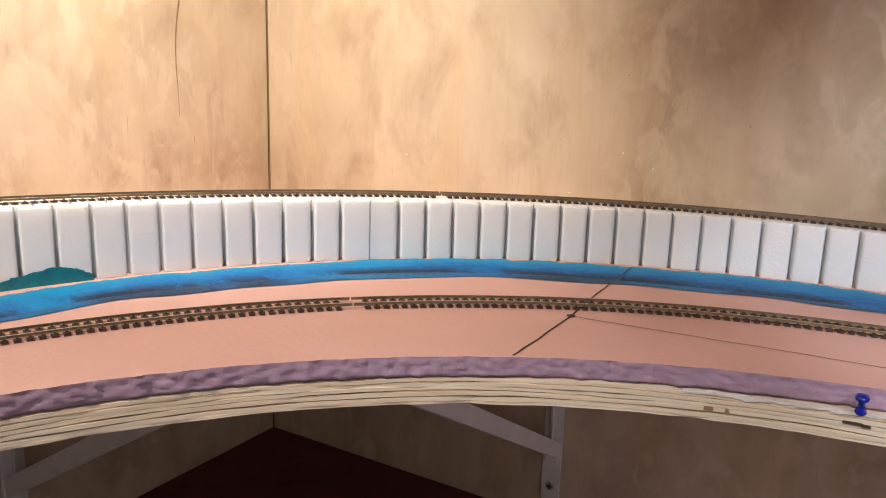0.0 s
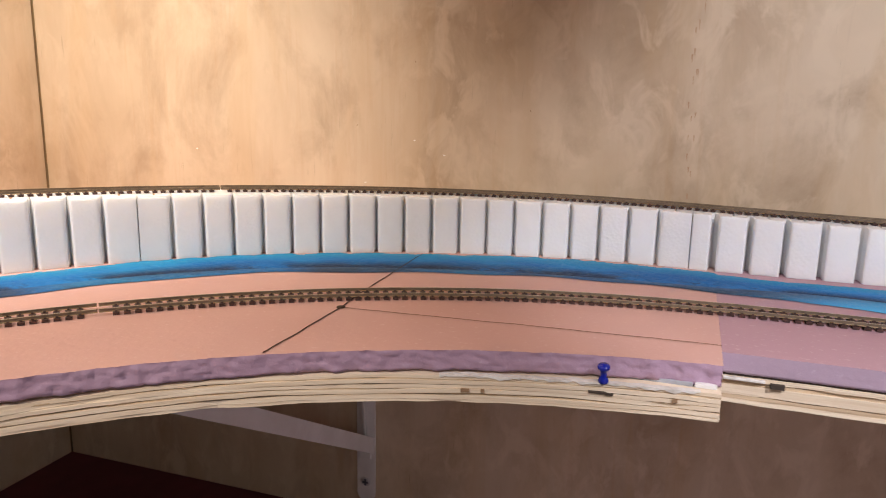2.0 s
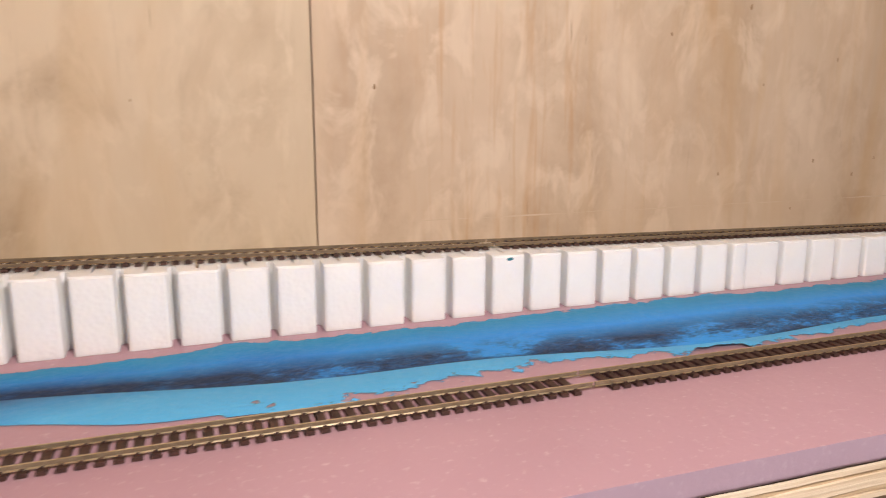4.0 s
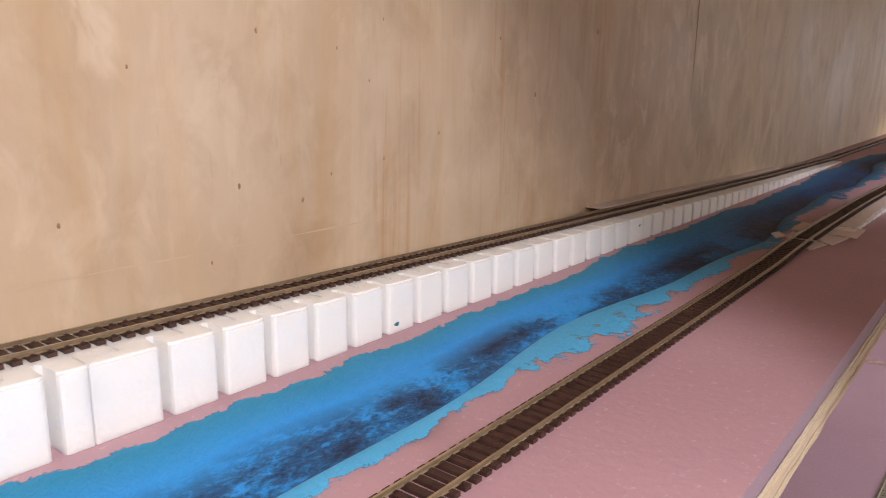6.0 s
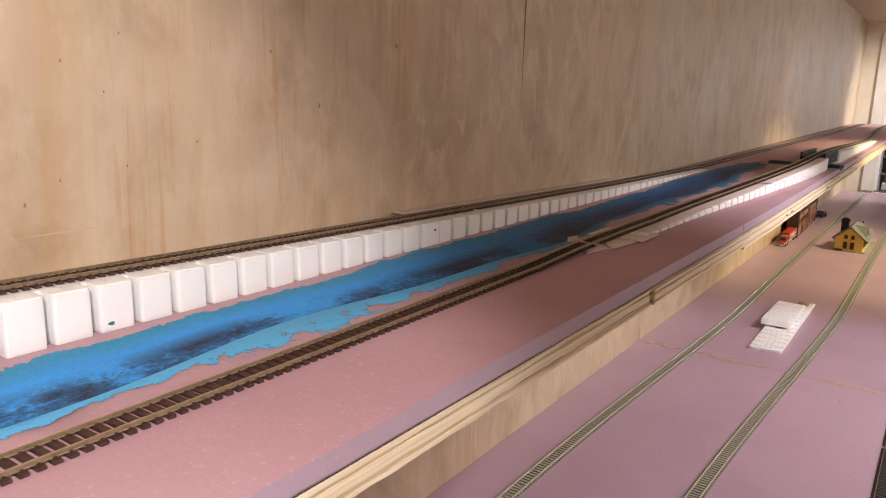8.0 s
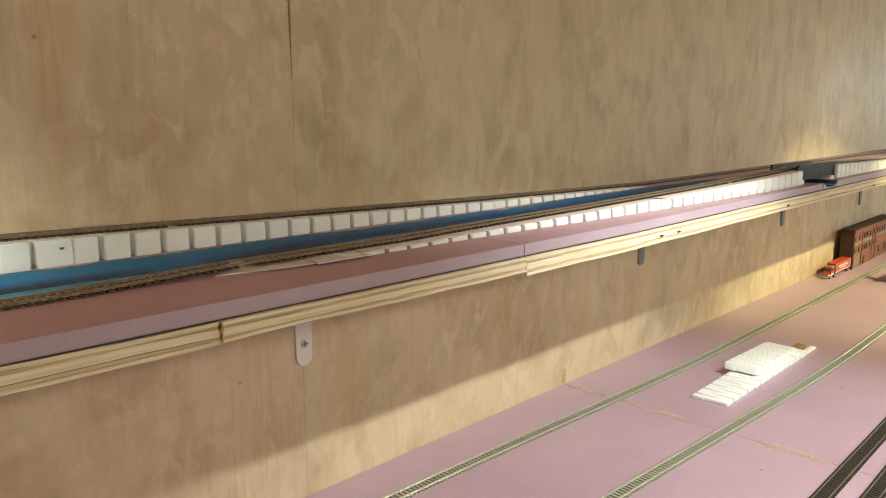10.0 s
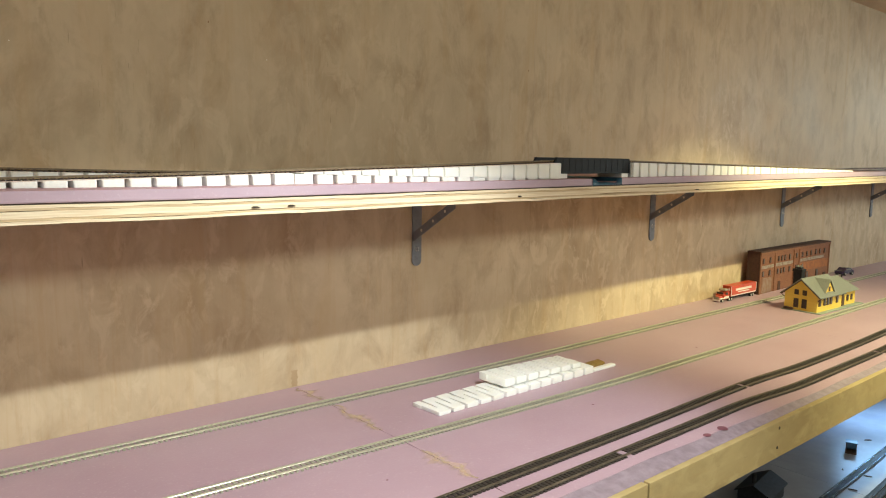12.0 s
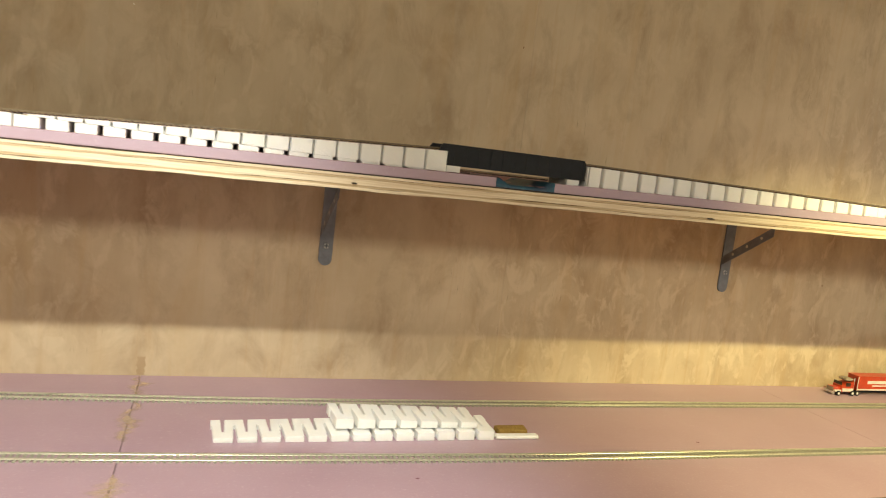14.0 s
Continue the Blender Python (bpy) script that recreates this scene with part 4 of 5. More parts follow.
for x, z in ((2.133, 0.017), (1.753, 0.006), (1.345, 0.04)):
    fleck(x, n_riser(x - X0) + CY - 0.0003, z, 0.0026, TEAL, "paint_fleck", "small blue paint fleck on the white incline")

# knots and flecks in the wall
KNOT = grainy("dark_knot", (0.37, 0.24, 0.13), (0.25, 0.15, 0.08), 200, 0.7)
for x, z, r in ((1.769, 0.181, 0.003), (1.815, 0.203, 0.0025), (1.736, 0.082, 0.004), (1.762, 0.097, 0.003), (1.815, 0.104, 0.003), (1.578, 0.087, 0.004), (1.664, 0.052, 0.003), (2.026, 0.15, 0.006), (1.703, 0.188, 0.004), (1.686, 0.096, 0.0045), (1.964, 0.198, 0.004), (1.265, 0.16, 0.0045), (3.641, 0.238, 0.005), (1.60, 0.23, 0.005), (1.52, 0.205, 0.004), (1.88, 0.12, 0.003), (1.80, 0.16, 0.0025), (1.62, 0.165, 0.003), (2.9, 0.25, 0.004), (0.75, 0.14, 0.0025), (0.55, 0.12, 0.002), (0.62, 0.19, 0.002), (1.10, 0.15, 0.002)):
    bm = bmesh.new()
    n = 10
    r *= 0.45
    vs = [bm.verts.new((x + r * 0.5 * math.cos(6.283 * i / n) * random.uniform(0.8, 1.2), -0.0002, z + r * math.sin(6.283 * i / n) * random.uniform(0.8, 1.2))) for i in range(n)]
    m = bm.verts.new((x, -0.0005, z))
    for i in range(n):
        bm.faces.new((vs[i], vs[(i + 1) % n], m))
    part("knot", bm, KNOT, wall_a, "small dark knot")
WHITE_FLECK = material("white_fleck", (0.85, 0.82, 0.78), 0.7)
for x, z in ((0.62, 0.105), (0.655, 0.09), (0.56, 0.055), (0.70, 0.045), (0.33, 0.085), (3.0, 0.2), (2.62, 0.19)):
    fleck(x, -0.0002, z, 0.0016, WHITE_FLECK, "plaster_speck", "tiny white speck on the plywood wall")
# rusty stain running down the veneer
RUST = grainy("rusty_stain", (0.47, 0.31, 0.19), (0.42, 0.26, 0.15), 60, 0.75)
bm = bmesh.new()
for i in range(22):
    x, z = 0.912 + random.uniform(-0.006, 0.004), 0.30 - 0.011 * i + random.uniform(-0.009, 0.009)
    w = random.uniform(0.0003, 0.0010)
    vs = [bm.verts.new(p) for p in ((x - w, -0.00025, z), (x + w, -0.00025, z), (x + w * 0.4, -0.00025, z - random.uniform(0.003, 0.011)), (x - w * 0.4, -0.00025, z - 0.005))]
    bm.faces.new(vs)
part("stain", bm, RUST, wall_a, "rusty streak down the veneer")


# ---- shims, cards, pin and wire on the shelf ----
def card(label, outline, z, thick=0.0009):
    bm = bmesh.new()
    prism(bm, outline, z, z + thick)
    return solo("card_shim", bm, CARD, label, "card")


for i, (outline, z) in enumerate((
    ([(2.207, -0.218), (2.262, -0.182), (2.30, -0.181), (2.30, -0.219), (2.262, -0.229)], 0.0002),
    ([(2.245, -0.232), (2.252, -0.222), (2.33, -0.176), (2.345, -0.178), (2.345, -0.238), (2.29, -0.238)], 0.0012),
    ([(2.295, -0.246), (2.30, -0.236), (2.30, -0.178), (2.36, -0.178), (2.36, -0.245)], 0.0022),
)):
    card("thin white card shim laid under the front track", outline, z)
card("white card tab beside the front track", [(2.242, -0.178), (2.268, -0.166), (2.285, -0.170), (2.262, -0.183)], 0.0011)

shim = boxed(0.850, -0.3292, -0.0143, 0.926, -0.312, -0.0118, bevel=0.0004)
solo("grey_shim", shim, GREY_SHIM, "grey shim strip between curved foam and plywood", "shim")
solo("tape_tab", boxed(0.927, -0.3300, -0.0142, 0.9395, -0.322, -0.0116, bevel=0.0005), WHITE_METAL, "short white tab at the end of the shim", "tape")
bm = bmesh.new()
rows = []
for i in range(90):
    s = -0.215 + 0.20 * i / 89
    n0 = curve_ply_edge(s) + 0.0004
    w = -0.003 + 0.004 * abs(noise.noise(Vector((s * 60, 3, 3))))
    n0 -= 0.0012
    a, b = at_plan(s, n0), at_plan(s, n0 + w + 0.007)
    dz = -0.0012 + 0.0030 * abs(noise.noise(Vector((s * 45, 8, 3)))) + 0.0016 * noise.noise(Vector((s * 160, 1, 3)))
    rows.append([(*a, -0.0158 - dz), (*a, -0.0138), (*b, -0.0138), (*b, -0.0158 - dz)])
sweep(bm, rows)
solo("plaster_scuff", bm, SCUFF, "white scuffed filler along the top ply of the curved board", "filler")

pin = thing("push_pin", "blue plastic push pin stuck in the shelf edge", "push pin", pose(0.8752, -0.3425, -0.0138, 10, 0, 0) @ Matrix.Scale(0.68, 4))
bm = bmesh.new()
lathe(bm, (0, 0, 0), [(0.0001, 0), (0.0042, 0.0), (0.0048, 0.0018), (0.0040, 0.0036), (0.0029, 0.0055), (0.0028, 0.0095), (0.0036, 0.0122), (0.0053, 0.0138), (0.0056, 0.0155), (0.0048, 0.0172), (0.0001, 0.0182)], 20)
part("head", bm, BLUE_PIN, pin, smooth=True)
bm = bmesh.new()
cylinder(bm, (0, 0, -0.006), (0, 0, 0.0), 0.0005, 0.0006, 8)
part("needle", bm, SCREW, pin)

# slots cut into the plywood edge
for x, w in ((2.877, 0.016), (2.830, 0.013), (3.221, 0.01), (4.14, 0.01)):
    y = n_edge(x - X0) + CY
    z = lift(x) - 0.026 + (0.004 if x == 2.877 else 0)
    solo("edge_void", boxed(x - w / 2, y - 0.0012, z, x + w / 2, y + 0.004, z + 0.0022), GLUE, "dark void in the plywood edge", "void")

solo("edge_void", boxed(0.971, -0.3032, -0.0188, 0.979, -0.296, -0.0160), GLUE, "dark void in the plywood edge", "void")
solo("tape_tab", boxed(0.944, -0.3024, -0.0165, 0.968, -0.298, -0.0147, bevel=0.0004), SCUFF, "white filler smear on the top ply", "filler")
for s_at, w, z, mat, label in ((-0.198, 0.007, -0.0245, KNOT, "small brown knot in the plywood edge"), (-0.182, 0.003, -0.0245, KNOT, "small brown knot in the plywood edge"), (-0.098, 0.014, -0.0205, GLUE, "dark sliver torn out of the plywood edge"), (-0.085, 0.006, -0.0212, GLUE, "dark sliver torn out of the plywood edge"), (-0.035, 0.004, -0.022, KNOT, "small brown knot in the plywood edge")):
    a, b = at_plan(s_at, curve_ply_edge(s_at) - 0.0014), at_plan(s_at + w, curve_ply_edge(s_at + w) - 0.0014)
    c, d = at_plan(s_at + w, curve_ply_edge(s_at + w) + 0.004), at_plan(s_at, curve_ply_edge(s_at) + 0.004)
    bm = bmesh.new()
    prism(bm, [a, b, c, d], z, z + (0.0019 if mat is KNOT else 0.0012))
    solo("edge_void", bm, mat, label, "void")


# ---- brackets ----
def strap(bm, x, w, pts, t):
    """A flat bar of width w in x along points (y, z)."""
    rows = []
    for i, (y, z) in enumerate(pts):
        a, b = pts[max(i - 1, 0)], pts[min(i + 1, len(pts) - 1)]
        d = Vector((b[0] - a[0], b[1] - a[1])).normalized()
        nx = Vector((-d.y, d.x)) * t
        rows.append([(x - w / 2, y, z), (x + w / 2, y, z), (x + w / 2, y + nx.x, z + nx.y), (x - w / 2, y + nx.x, z + nx.y)])
    sweep(bm, rows)


def bracket(label, m, bottom, out, mat, width, brace_w, brace_low, holes, folded=True):
    br = thing("shelf_bracket", label, "bracket", m, "shelf brackets")
    bm = bmesh.new()
    strap(bm, 0, width, [(-0.0005, bottom + 0.004), (-0.0005, 0.0)], 0.0028)
    cylinder(bm, (0, -0.0034, bottom + 0.006), (0, -0.0005, bottom + 0.006), width * 0.5, n=18)
    part("wall_plate", bm, mat, br)
    bm = bmesh.new()
    strap(bm, 0, width, [(-0.004, -0.0005), (-out, -0.0005)], 0.0028)
    part("arm", bm, mat, br)
    bm = bmesh.new()
    pts = [(-0.003, brace_low), (-out * 0.93, -0.0035)]
    h = brace_w * 0.5 / math.cos(math.atan2(pts[1][1] - pts[0][1], pts[0][0] - pts[1][0]))
    x0, x1 = (-0.011, -0.009) if not folded else (-0.0105, 0.0105)
    sweep(bm, [[(x0, y, z - h), (x1, y, z - h), (x1, y, z + h * 0.9), (x0, y, z + h * 0.9)] for y, z in ((pts[0][0], pts[0][1]), (pts[1][0], pts[1][1] - h))])
    part("brace", bm, mat, br)
    if folded:
        part("foot_tab", boxed(-0.0075, -0.0085, brace_low - 0.017, 0.0085, -0.0037, brace_low + 0.008, bevel=0.0012), mat, br, "white folded tab at the foot of the brace")
        bm = bmesh.new()
        sweep(bm, [[(-0.0012, -0.004, z), (0.0012, -0.004, z), (0.0012, y, z), (-0.0012, y, z)] for z, y in ((brace_low + 0.006, -0.008), (-0.004, -0.030))])
        part("rib", bm, mat, br)
    for y, z, r in holes:
        bm = bmesh.new()
        cylinder(bm, (0, y - 0.0003, z), (0, y - 0.0022, z), r, r * 0.85, 14)
        screw = part("screw", bm, SCREW, br, "zinc screw head")
        bm = bmesh.new()
        for d in ((0.0012, 0.0042), (0.0042, 0.0012)):
            box(bm, -d[0], y - 0.0026, z - d[1], d[0], y - 0.0018, z + d[1])
        part("cross_slot", bm, STEEL, screw)
    return br


BRACE = material("light_hole", (0.62, 0.6, 0.55), 0.6)
grey = "grey pressed steel bracket with a diagonal brace under the shelf"
for x in (3.324, 4.149, 4.925, 5.72):
    br = bracket(grey, pose(x, 0, -0.0358 + lift(x)), -0.1367 - lift(x), 0.14, STEEL, 0.023, 0.016, -0.088, [(-0.0034, -0.113, 0.0048)], False)
    for f in (0.22, 0.5, 0.78):
        y, z = -0.003 - 0.127 * f, -0.088 + 0.075 * f
        bm = bmesh.new()
        cylinder(bm, (-0.0109, y, z), (-0.0114, y, z), 0.0030, n=12)
        part("hole", bm, BRACE, br, "round punched hole")
plain = "narrow steel bracket with a rounded foot under the shelf, brightened in colour for the light on it"
white = "white painted steel bracket with a wide brace under the shelf"
bracket(white, pose(0.561, 0, -0.0325), -0.309, 0.42, WHITE_METAL, 0.024, 0.0195, -0.2375, [(-0.0034, -0.288, 0.006)])
bracket(white, pose(WEST, -0.41, -0.0325, 0, 0, 90), -0.309, 0.42, WHITE_METAL, 0.027, 0.022, -0.245, [(-0.0034, -0.288, 0.006)])
# paler than the other steel, so its colour carries the light caught on the foot
BRIGHT_STEEL = grainy("brightened_steel", (0.80, 0.77, 0.74), (0.70, 0.67, 0.64), 40, 0.3, 0.1, 0.0003, 0.3)
bracket(plain, pose(1.19, 0, -0.0335), -0.12, 0.14, BRIGHT_STEEL, 0.024, 0.014, -0.07, [(-0.0034, -0.10, 0.005)], False)
bracket(plain, pose(2.441, 0, -0.0335), -0.149, 0.14, BRIGHT_STEEL, 0.025, 0.014, -0.085, [(-0.0034, -0.125, 0.006)], False)


# ---- the black girder bridge ----
GIRDER = grainy("blue_black_plastic", (0.008, 0.009, 0.017), (0.005, 0.0055, 0.009), 150, 0.45, 0.2)
GIRDER.node_tree.nodes["Principled BSDF"].inputs["Specular IOR Level"].default_value = 0.3
BX0, BX1 = 3.418, 3.642
bz = lift(3.53)
bridge = thing("girder_bridge", "black plastic plate girder bridge carrying the front track", "bridge")
for y in (y_inner(3.53) - 0.0265, y_inner(3.53) + 0.0235):
    bm = bmesh.new()
    out = []
    z0, z1, r = bz + 0.0085, bz + 0.0365, 0.006
    for cx, cz, a0 in ((BX1 - r, z1 - r, 0), (BX0 + r, z1 - r, 90)):
        for q in range(6):
            a = math.radians(a0 + 18 * q)
            out.append((cx + r * math.cos(a), cz + r * math.sin(a)))
    out += [(BX0, z0), (BX1, z0)]
    rows = [[(x, yy, z) for x, z in out] for yy in (y, y + 0.003)]
    sweep(bm, rows)
    box(bm, BX0, y - 0.002, z0, BX1, y + 0.005, z0 + 0.002)
    box(bm, BX0 + 0.004, y - 0.002, z1 - 0.0004, BX1 - 0.004, y + 0.005, z1 + 0.001)
    girder = part("girder", bm, GIRDER, bridge)
    for i in range(13):
        x = BX0 + 0.004 + (BX1 - BX0 - 0.008) * i / 12
        for yy in (y - 0.0005, y + 0.0025):
            part("rib", boxed(x - 0.0008, yy, z0 + 0.002, x + 0.0008, yy + 0.0010, z1 - 0.001), GIRDER, girder)
part("deck", boxed(BX0, y_inner(3.53) - 0.023, bz + 0.0195, BX1, y_inner(3.53) + 0.023, bz + 0.0275), BLACK, bridge)
for x in (3.4285, 3.612):
    solo("foam_pier", boxed(x, y_inner(3.53) - 0.030, bz - 0.0001, x + 0.020, y_inner(3.53) + 0.030, bz + 0.0085, bevel=0.0008), EPS, "small white polystyrene pier under the bridge end", "pier", group="bridge piers")
bm = bmesh.new()
solo("bridge_approach", boxed(3.6425, y_inner(3.53) - 0.031, bz + 0.0005, 3.6445, y_inner(3.53) + 0.031, bz + 0.027), EPS, "white polystyrene end plate beside the bridge", "incline")

# ---- lower bench: glue lines, stains, spare pieces ----
GLUE_YELLOW = grainy("yellow_glue", (0.74, 0.57, 0.36), (0.66, 0.50, 0.32), 120, 0.35)
k = Nodes(GLUE_YELLOW)
film = k.add("ShaderNodeAttribute")
film.attribute_name = "film"
patchy = k.noise(k.place(), 70, 5, 0.65, 0.4)
cover = k.add("ShaderNodeMath")
cover.operation = "MULTIPLY"
k.link(k.ramp(film.outputs["Fac"], (0.05, 0.0), (0.8, 0.6)), cover.inputs[0])
k.link(k.ramp(patchy, (0.32, 0.34), (0.62, 0.85)), cover.inputs[1])
k.link(cover.outputs[0], k.b.inputs["Alpha"])


def smear(pts, width, label, z=LOW + 0.0004, seed=1, mat=GLUE_YELLOW):
    bm = bmesh.new()
    rows = []
    n = 30
    for i in range(n + 1):
        f = i / n
        x, y = pts[0][0] + (pts[1][0] - pts[0][0]) * f, pts[0][1] + (pts[1][1] - pts[0][1]) * f
        d = Vector((pts[1][0] - pts[0][0], pts[1][1] - pts[0][1], 0)).normalized()
        sd = Vector((-d.y, d.x, 0))
        w = width * (0.35 + 1.1 * abs(noise.noise(Vector((f * 7, seed, 2))))) * math.sin(math.pi * min(max(f, 0.03), 0.97)) ** 0.5
        o = sd * width * 0.7 * noise.noise(Vector((f * 4, seed, 9)))
        p = Vector((x, y, z)) + o
        rows.append([p + sd * w * 1.5, p + Vector((0, 0, 0.0006)), p - sd * w * 1.5])
    film = bm.verts.layers.float.new("film")
    for row in sweep(bm, rows, closed=False):
        row[1][film] = 1.0
    solo("glue_smear", bm, mat, label, "glue")


for i, (y0, yb) in enumerate(((-0.012, -0.095), (-0.125, -0.275), (-0.37, -0.49))):
    smear([(3.045, y0), (3.047, yb)], 0.018, "dried yellow glue along the foam joint on the bench", seed=3 * i)
STAIN = grainy("red_brown_stain", (0.21, 0.075, 0.11), (0.15, 0.05, 0.075), 90, 0.6)
for x, y, r in ((3.473, -0.598, 0.010), (3.427, -0.598, 0.0075), (2.95, -0.42, 0.002), (3.40, -0.40, 0.0025), (3.9, -0.3, 0.003)):
    bm = bmesh.new()
    n = 14
    vs = [bm.verts.new((x + r * math.cos(6.283 * i / n) * random.uniform(0.85, 1.15), y + r * 0.8 * math.sin(6.283 * i / n) * random.uniform(0.85, 1.15), LOW + 0.0004)) for i in range(n)]
    c = bm.verts.new((x, y, LOW + 0.0007))
    for i in range(n):
        bm.faces.new((vs[i], vs[(i + 1) % n], c))
    solo("spot_stain", bm, STAIN, "dark reddish spot on the pink bench", "stain")
TAN = grainy("tan_water_stain", (0.44, 0.32, 0.20), (0.38, 0.27, 0.16), 40, 0.7)
bm = bmesh.new()
rows = []
for i in range(12):
    z = LOW + 0.001 + 0.03 * i / 11
    w = 0.006 + 0.004 * noise.noise(Vector((i * 0.6, 1, 1)))
    rows.append([(3.045 - w, -0.0003, z), (3.045 + w, -0.0003, z)])
sweep(bm, rows, closed=False)
part("stain", bm, TAN, wall_a, "tan stain at the foot of the wall")


def zigzag(label, x0, n, y, w, z0, z1, z2):
    """A spare slotted strip lying flat."""
    strip = thing("spare_incline", label, "incline", group="spare inclines")
    p = 0.031
    for i in range(n):
        bm = bmesh.new()
        a = x0 + i * p
        g = 0.0062
        out = [(a + g / 2, y), (a + p - g / 2, y), (a + p - g / 4, y + w * 0.68), (a + p, y + w * 0.7), (a + p, y + w), (a + p / 2 + g / 2, y + w), (a + p / 2 + g / 4, y + w * 0.32), (a + p / 2 - g / 4, y + w * 0.32), (a + p / 2 - g / 2, y + w), (a, y + w), (a, y + w * 0.7), (a + g / 4, y + w * 0.68)]
        prism(bm, out, z0, lambda x, yy: z1 + (z2 - z1) * (x - x0) / (n * p))
        part("segment", bm, EPS, strip)
    return strip


zigzag("spare white polystyrene incline lying on the pink bench", 3.152, 13, -0.281, 0.066, LOW + 0.0003, LOW + 0.0062, LOW + 0.0142)
zigzag("second white polystyrene incline stacked on the first", 3.314, 7, -0.269, 0.064, LOW + 0.0143, LOW + 0.0285, LOW + 0.0225)
strip = solo("foam_offcut", boxed(3.556, -0.281, LOW + 0.0002, 3.626, -0.268, LOW + 0.006, bevel=0.002), EPS, "thin white polystyrene offcut on the bench", "offcut")
bm = bmesh.new()
box(bm, 3.566, -0.262, LOW + 0.0003, 3.616, -0.242, LOW + 0.012, bevel=0.003)
for v in bm.verts:
    v.co.z = LOW + 0.0003 + (v.co.z - LOW - 0.0003) * (0.75 + 0.3 * noise.noise(v.co * 60))
SPONGE = grainy("ochre_cork", (0.34, 0.22, 0.06), (0.24, 0.14, 0.03), 300, 0.9, 1.0, 0.002)
solo("cork_scrap", bm, SPONGE, "small ochre cork scrap beside the white strips", "scrap")


# ---- model depot ----
YELLOW = grainy("yellow_depot_wall", (0.76, 0.56, 0.11), (0.68, 0.47, 0.08), 80, 0.6, 0.5, 0.0008, 0, (0.1, 0.1, 6))
ROOF = grainy("grey_green_shingle", (0.20, 0.205, 0.185), (0.14, 0.145, 0.13), 160, 0.8, 0.6, 0.001, 0, (1, 1, 4))
WINDOW = material("dark_model_window", (0.035, 0.02, 0.015), 0.3)
BROWN = grainy("dark_brown_trim", (0.09, 0.045, 0.025), (0.06, 0.03, 0.018), 120, 0.7)
BASE = grainy("grey_model_base", (0.30, 0.35, 0.29), (0.22, 0.26, 0.21), 90, 0.8)
depot = thing("model_depot", "yellow model railway depot with a grey-green gabled roof", "model house", pose(4.507, -0.263, LOW, 0, 0, -2) @ Matrix.Diagonal((0.88, 1, 1, 1)))
part("base", boxed(-0.006, -0.058, 0, 0.315, 0.052, 0.0035, bevel=0.001), BASE, depot)
HW, EAVE, PEAK = 0.046, 0.054, 0.092


def gabled(bm, x0, x1, w, eave, peak):
    out = [(-w, 0.003), (w, 0.003), (w, eave), (0, peak), (-w, eave)]
    sweep(bm, [[(x, y, z) for y, z in out] for x in (x0, x1)])


def roof(bm, x0, x1, w, eave, peak, over, thick, axis="x", cx=0.0):
    k = (peak - eave) / w
    lo = eave - k * over
    out = [(-w - over, lo), (0, peak), (w + over, lo), (w + over, lo + thick), (0, peak + thick * 1.2), (-w - over, lo + thick)]
    rows = [[(x, y, z) for y, z in out] if axis == "x" else [(cx + y, x, z) for y, z in out] for x in (x0, x1)]
    sweep(bm, rows)


def framed(parent, y, z0, w, h, bars=1):
    """A sash window in the gable wall, with its panes parted by a mullion."""
    f = part("window", boxed(-0.0022, y - w / 2, z0, 0.002, y + w / 2, z0 + h), BROWN, parent)
    part("sill", boxed(-0.0032, y - w / 2 - 0.001, z0 - 0.0014, 0.001, y + w / 2 + 0.001, z0 - 0.0001), YELLOW, f)
    for i in range(bars + 1):
        a = y - w / 2 + 0.001 + i * (w - 0.001) / (bars + 1)
        part("pane", boxed(-0.0027, a, z0 + 0.001, -0.0005, a + (w - 0.001) / (bars + 1) - 0.001, z0 + h - 0.001), WINDOW, f)


bm = bmesh.new()
gabled(bm, 0.0, 0.170, HW, EAVE, PEAK)
part("wall", bm, YELLOW, depot)
bm = bmesh.new()
roof(bm, -0.009, 0.176, HW, EAVE, PEAK, 0.012, 0.003)
part("roof", bm, ROOF, depot)
part("annex", boxed(0.1705, -0.040, 0.003, 0.292, 0.034, 0.044), YELLOW, depot)
bm = bmesh.new()
low_edge = [bm.verts.new(p) for p in ((0.1705, -0.050, 0.0442), (0.302, -0.050, 0.0442), (0.302, 0.044, 0.0442), (0.1705, 0.044, 0.0442))]
ridge = [bm.verts.new(p) for p in ((0.1705, -0.003, 0.086), (0.246, -0.003, 0.086))]
for q in ((low_edge[0], low_edge[1], ridge[1], ridge[0]), (low_edge[1], low_edge[2], ridge[1]), (low_edge[2], low_edge[3], ridge[0], ridge[1]), (low_edge[3], low_edge[0], ridge[0]), tuple(reversed(low_edge))):
    bm.faces.new(q)
part("annex_roof", bm, ROOF, depot)
bm = bmesh.new()
out = [(0.044, EAVE), (0.108, EAVE), (0.076, 0.0875)]
sweep(bm, [[(x, y, z) for x, z in out] for y in (-HW - 0.0005, -0.008)])
part("dormer", bm, YELLOW, depot)
bm = bmesh.new()
roof(bm, -HW - 0.004, -0.004, 0.032, EAVE + 0.0015, 0.0892, 0.004, 0.0025, "y", 0.076)
part("dormer_roof", bm, ROOF, depot)
f = part("window", boxed(0.071, -HW - 0.0022, 0.060, 0.081, -HW + 0.0005, 0.072), BROWN, depot)
part("pane", boxed(0.0724, -HW - 0.0027, 0.0612, 0.0796, -HW - 0.0010, 0.0708), WINDOW, f)
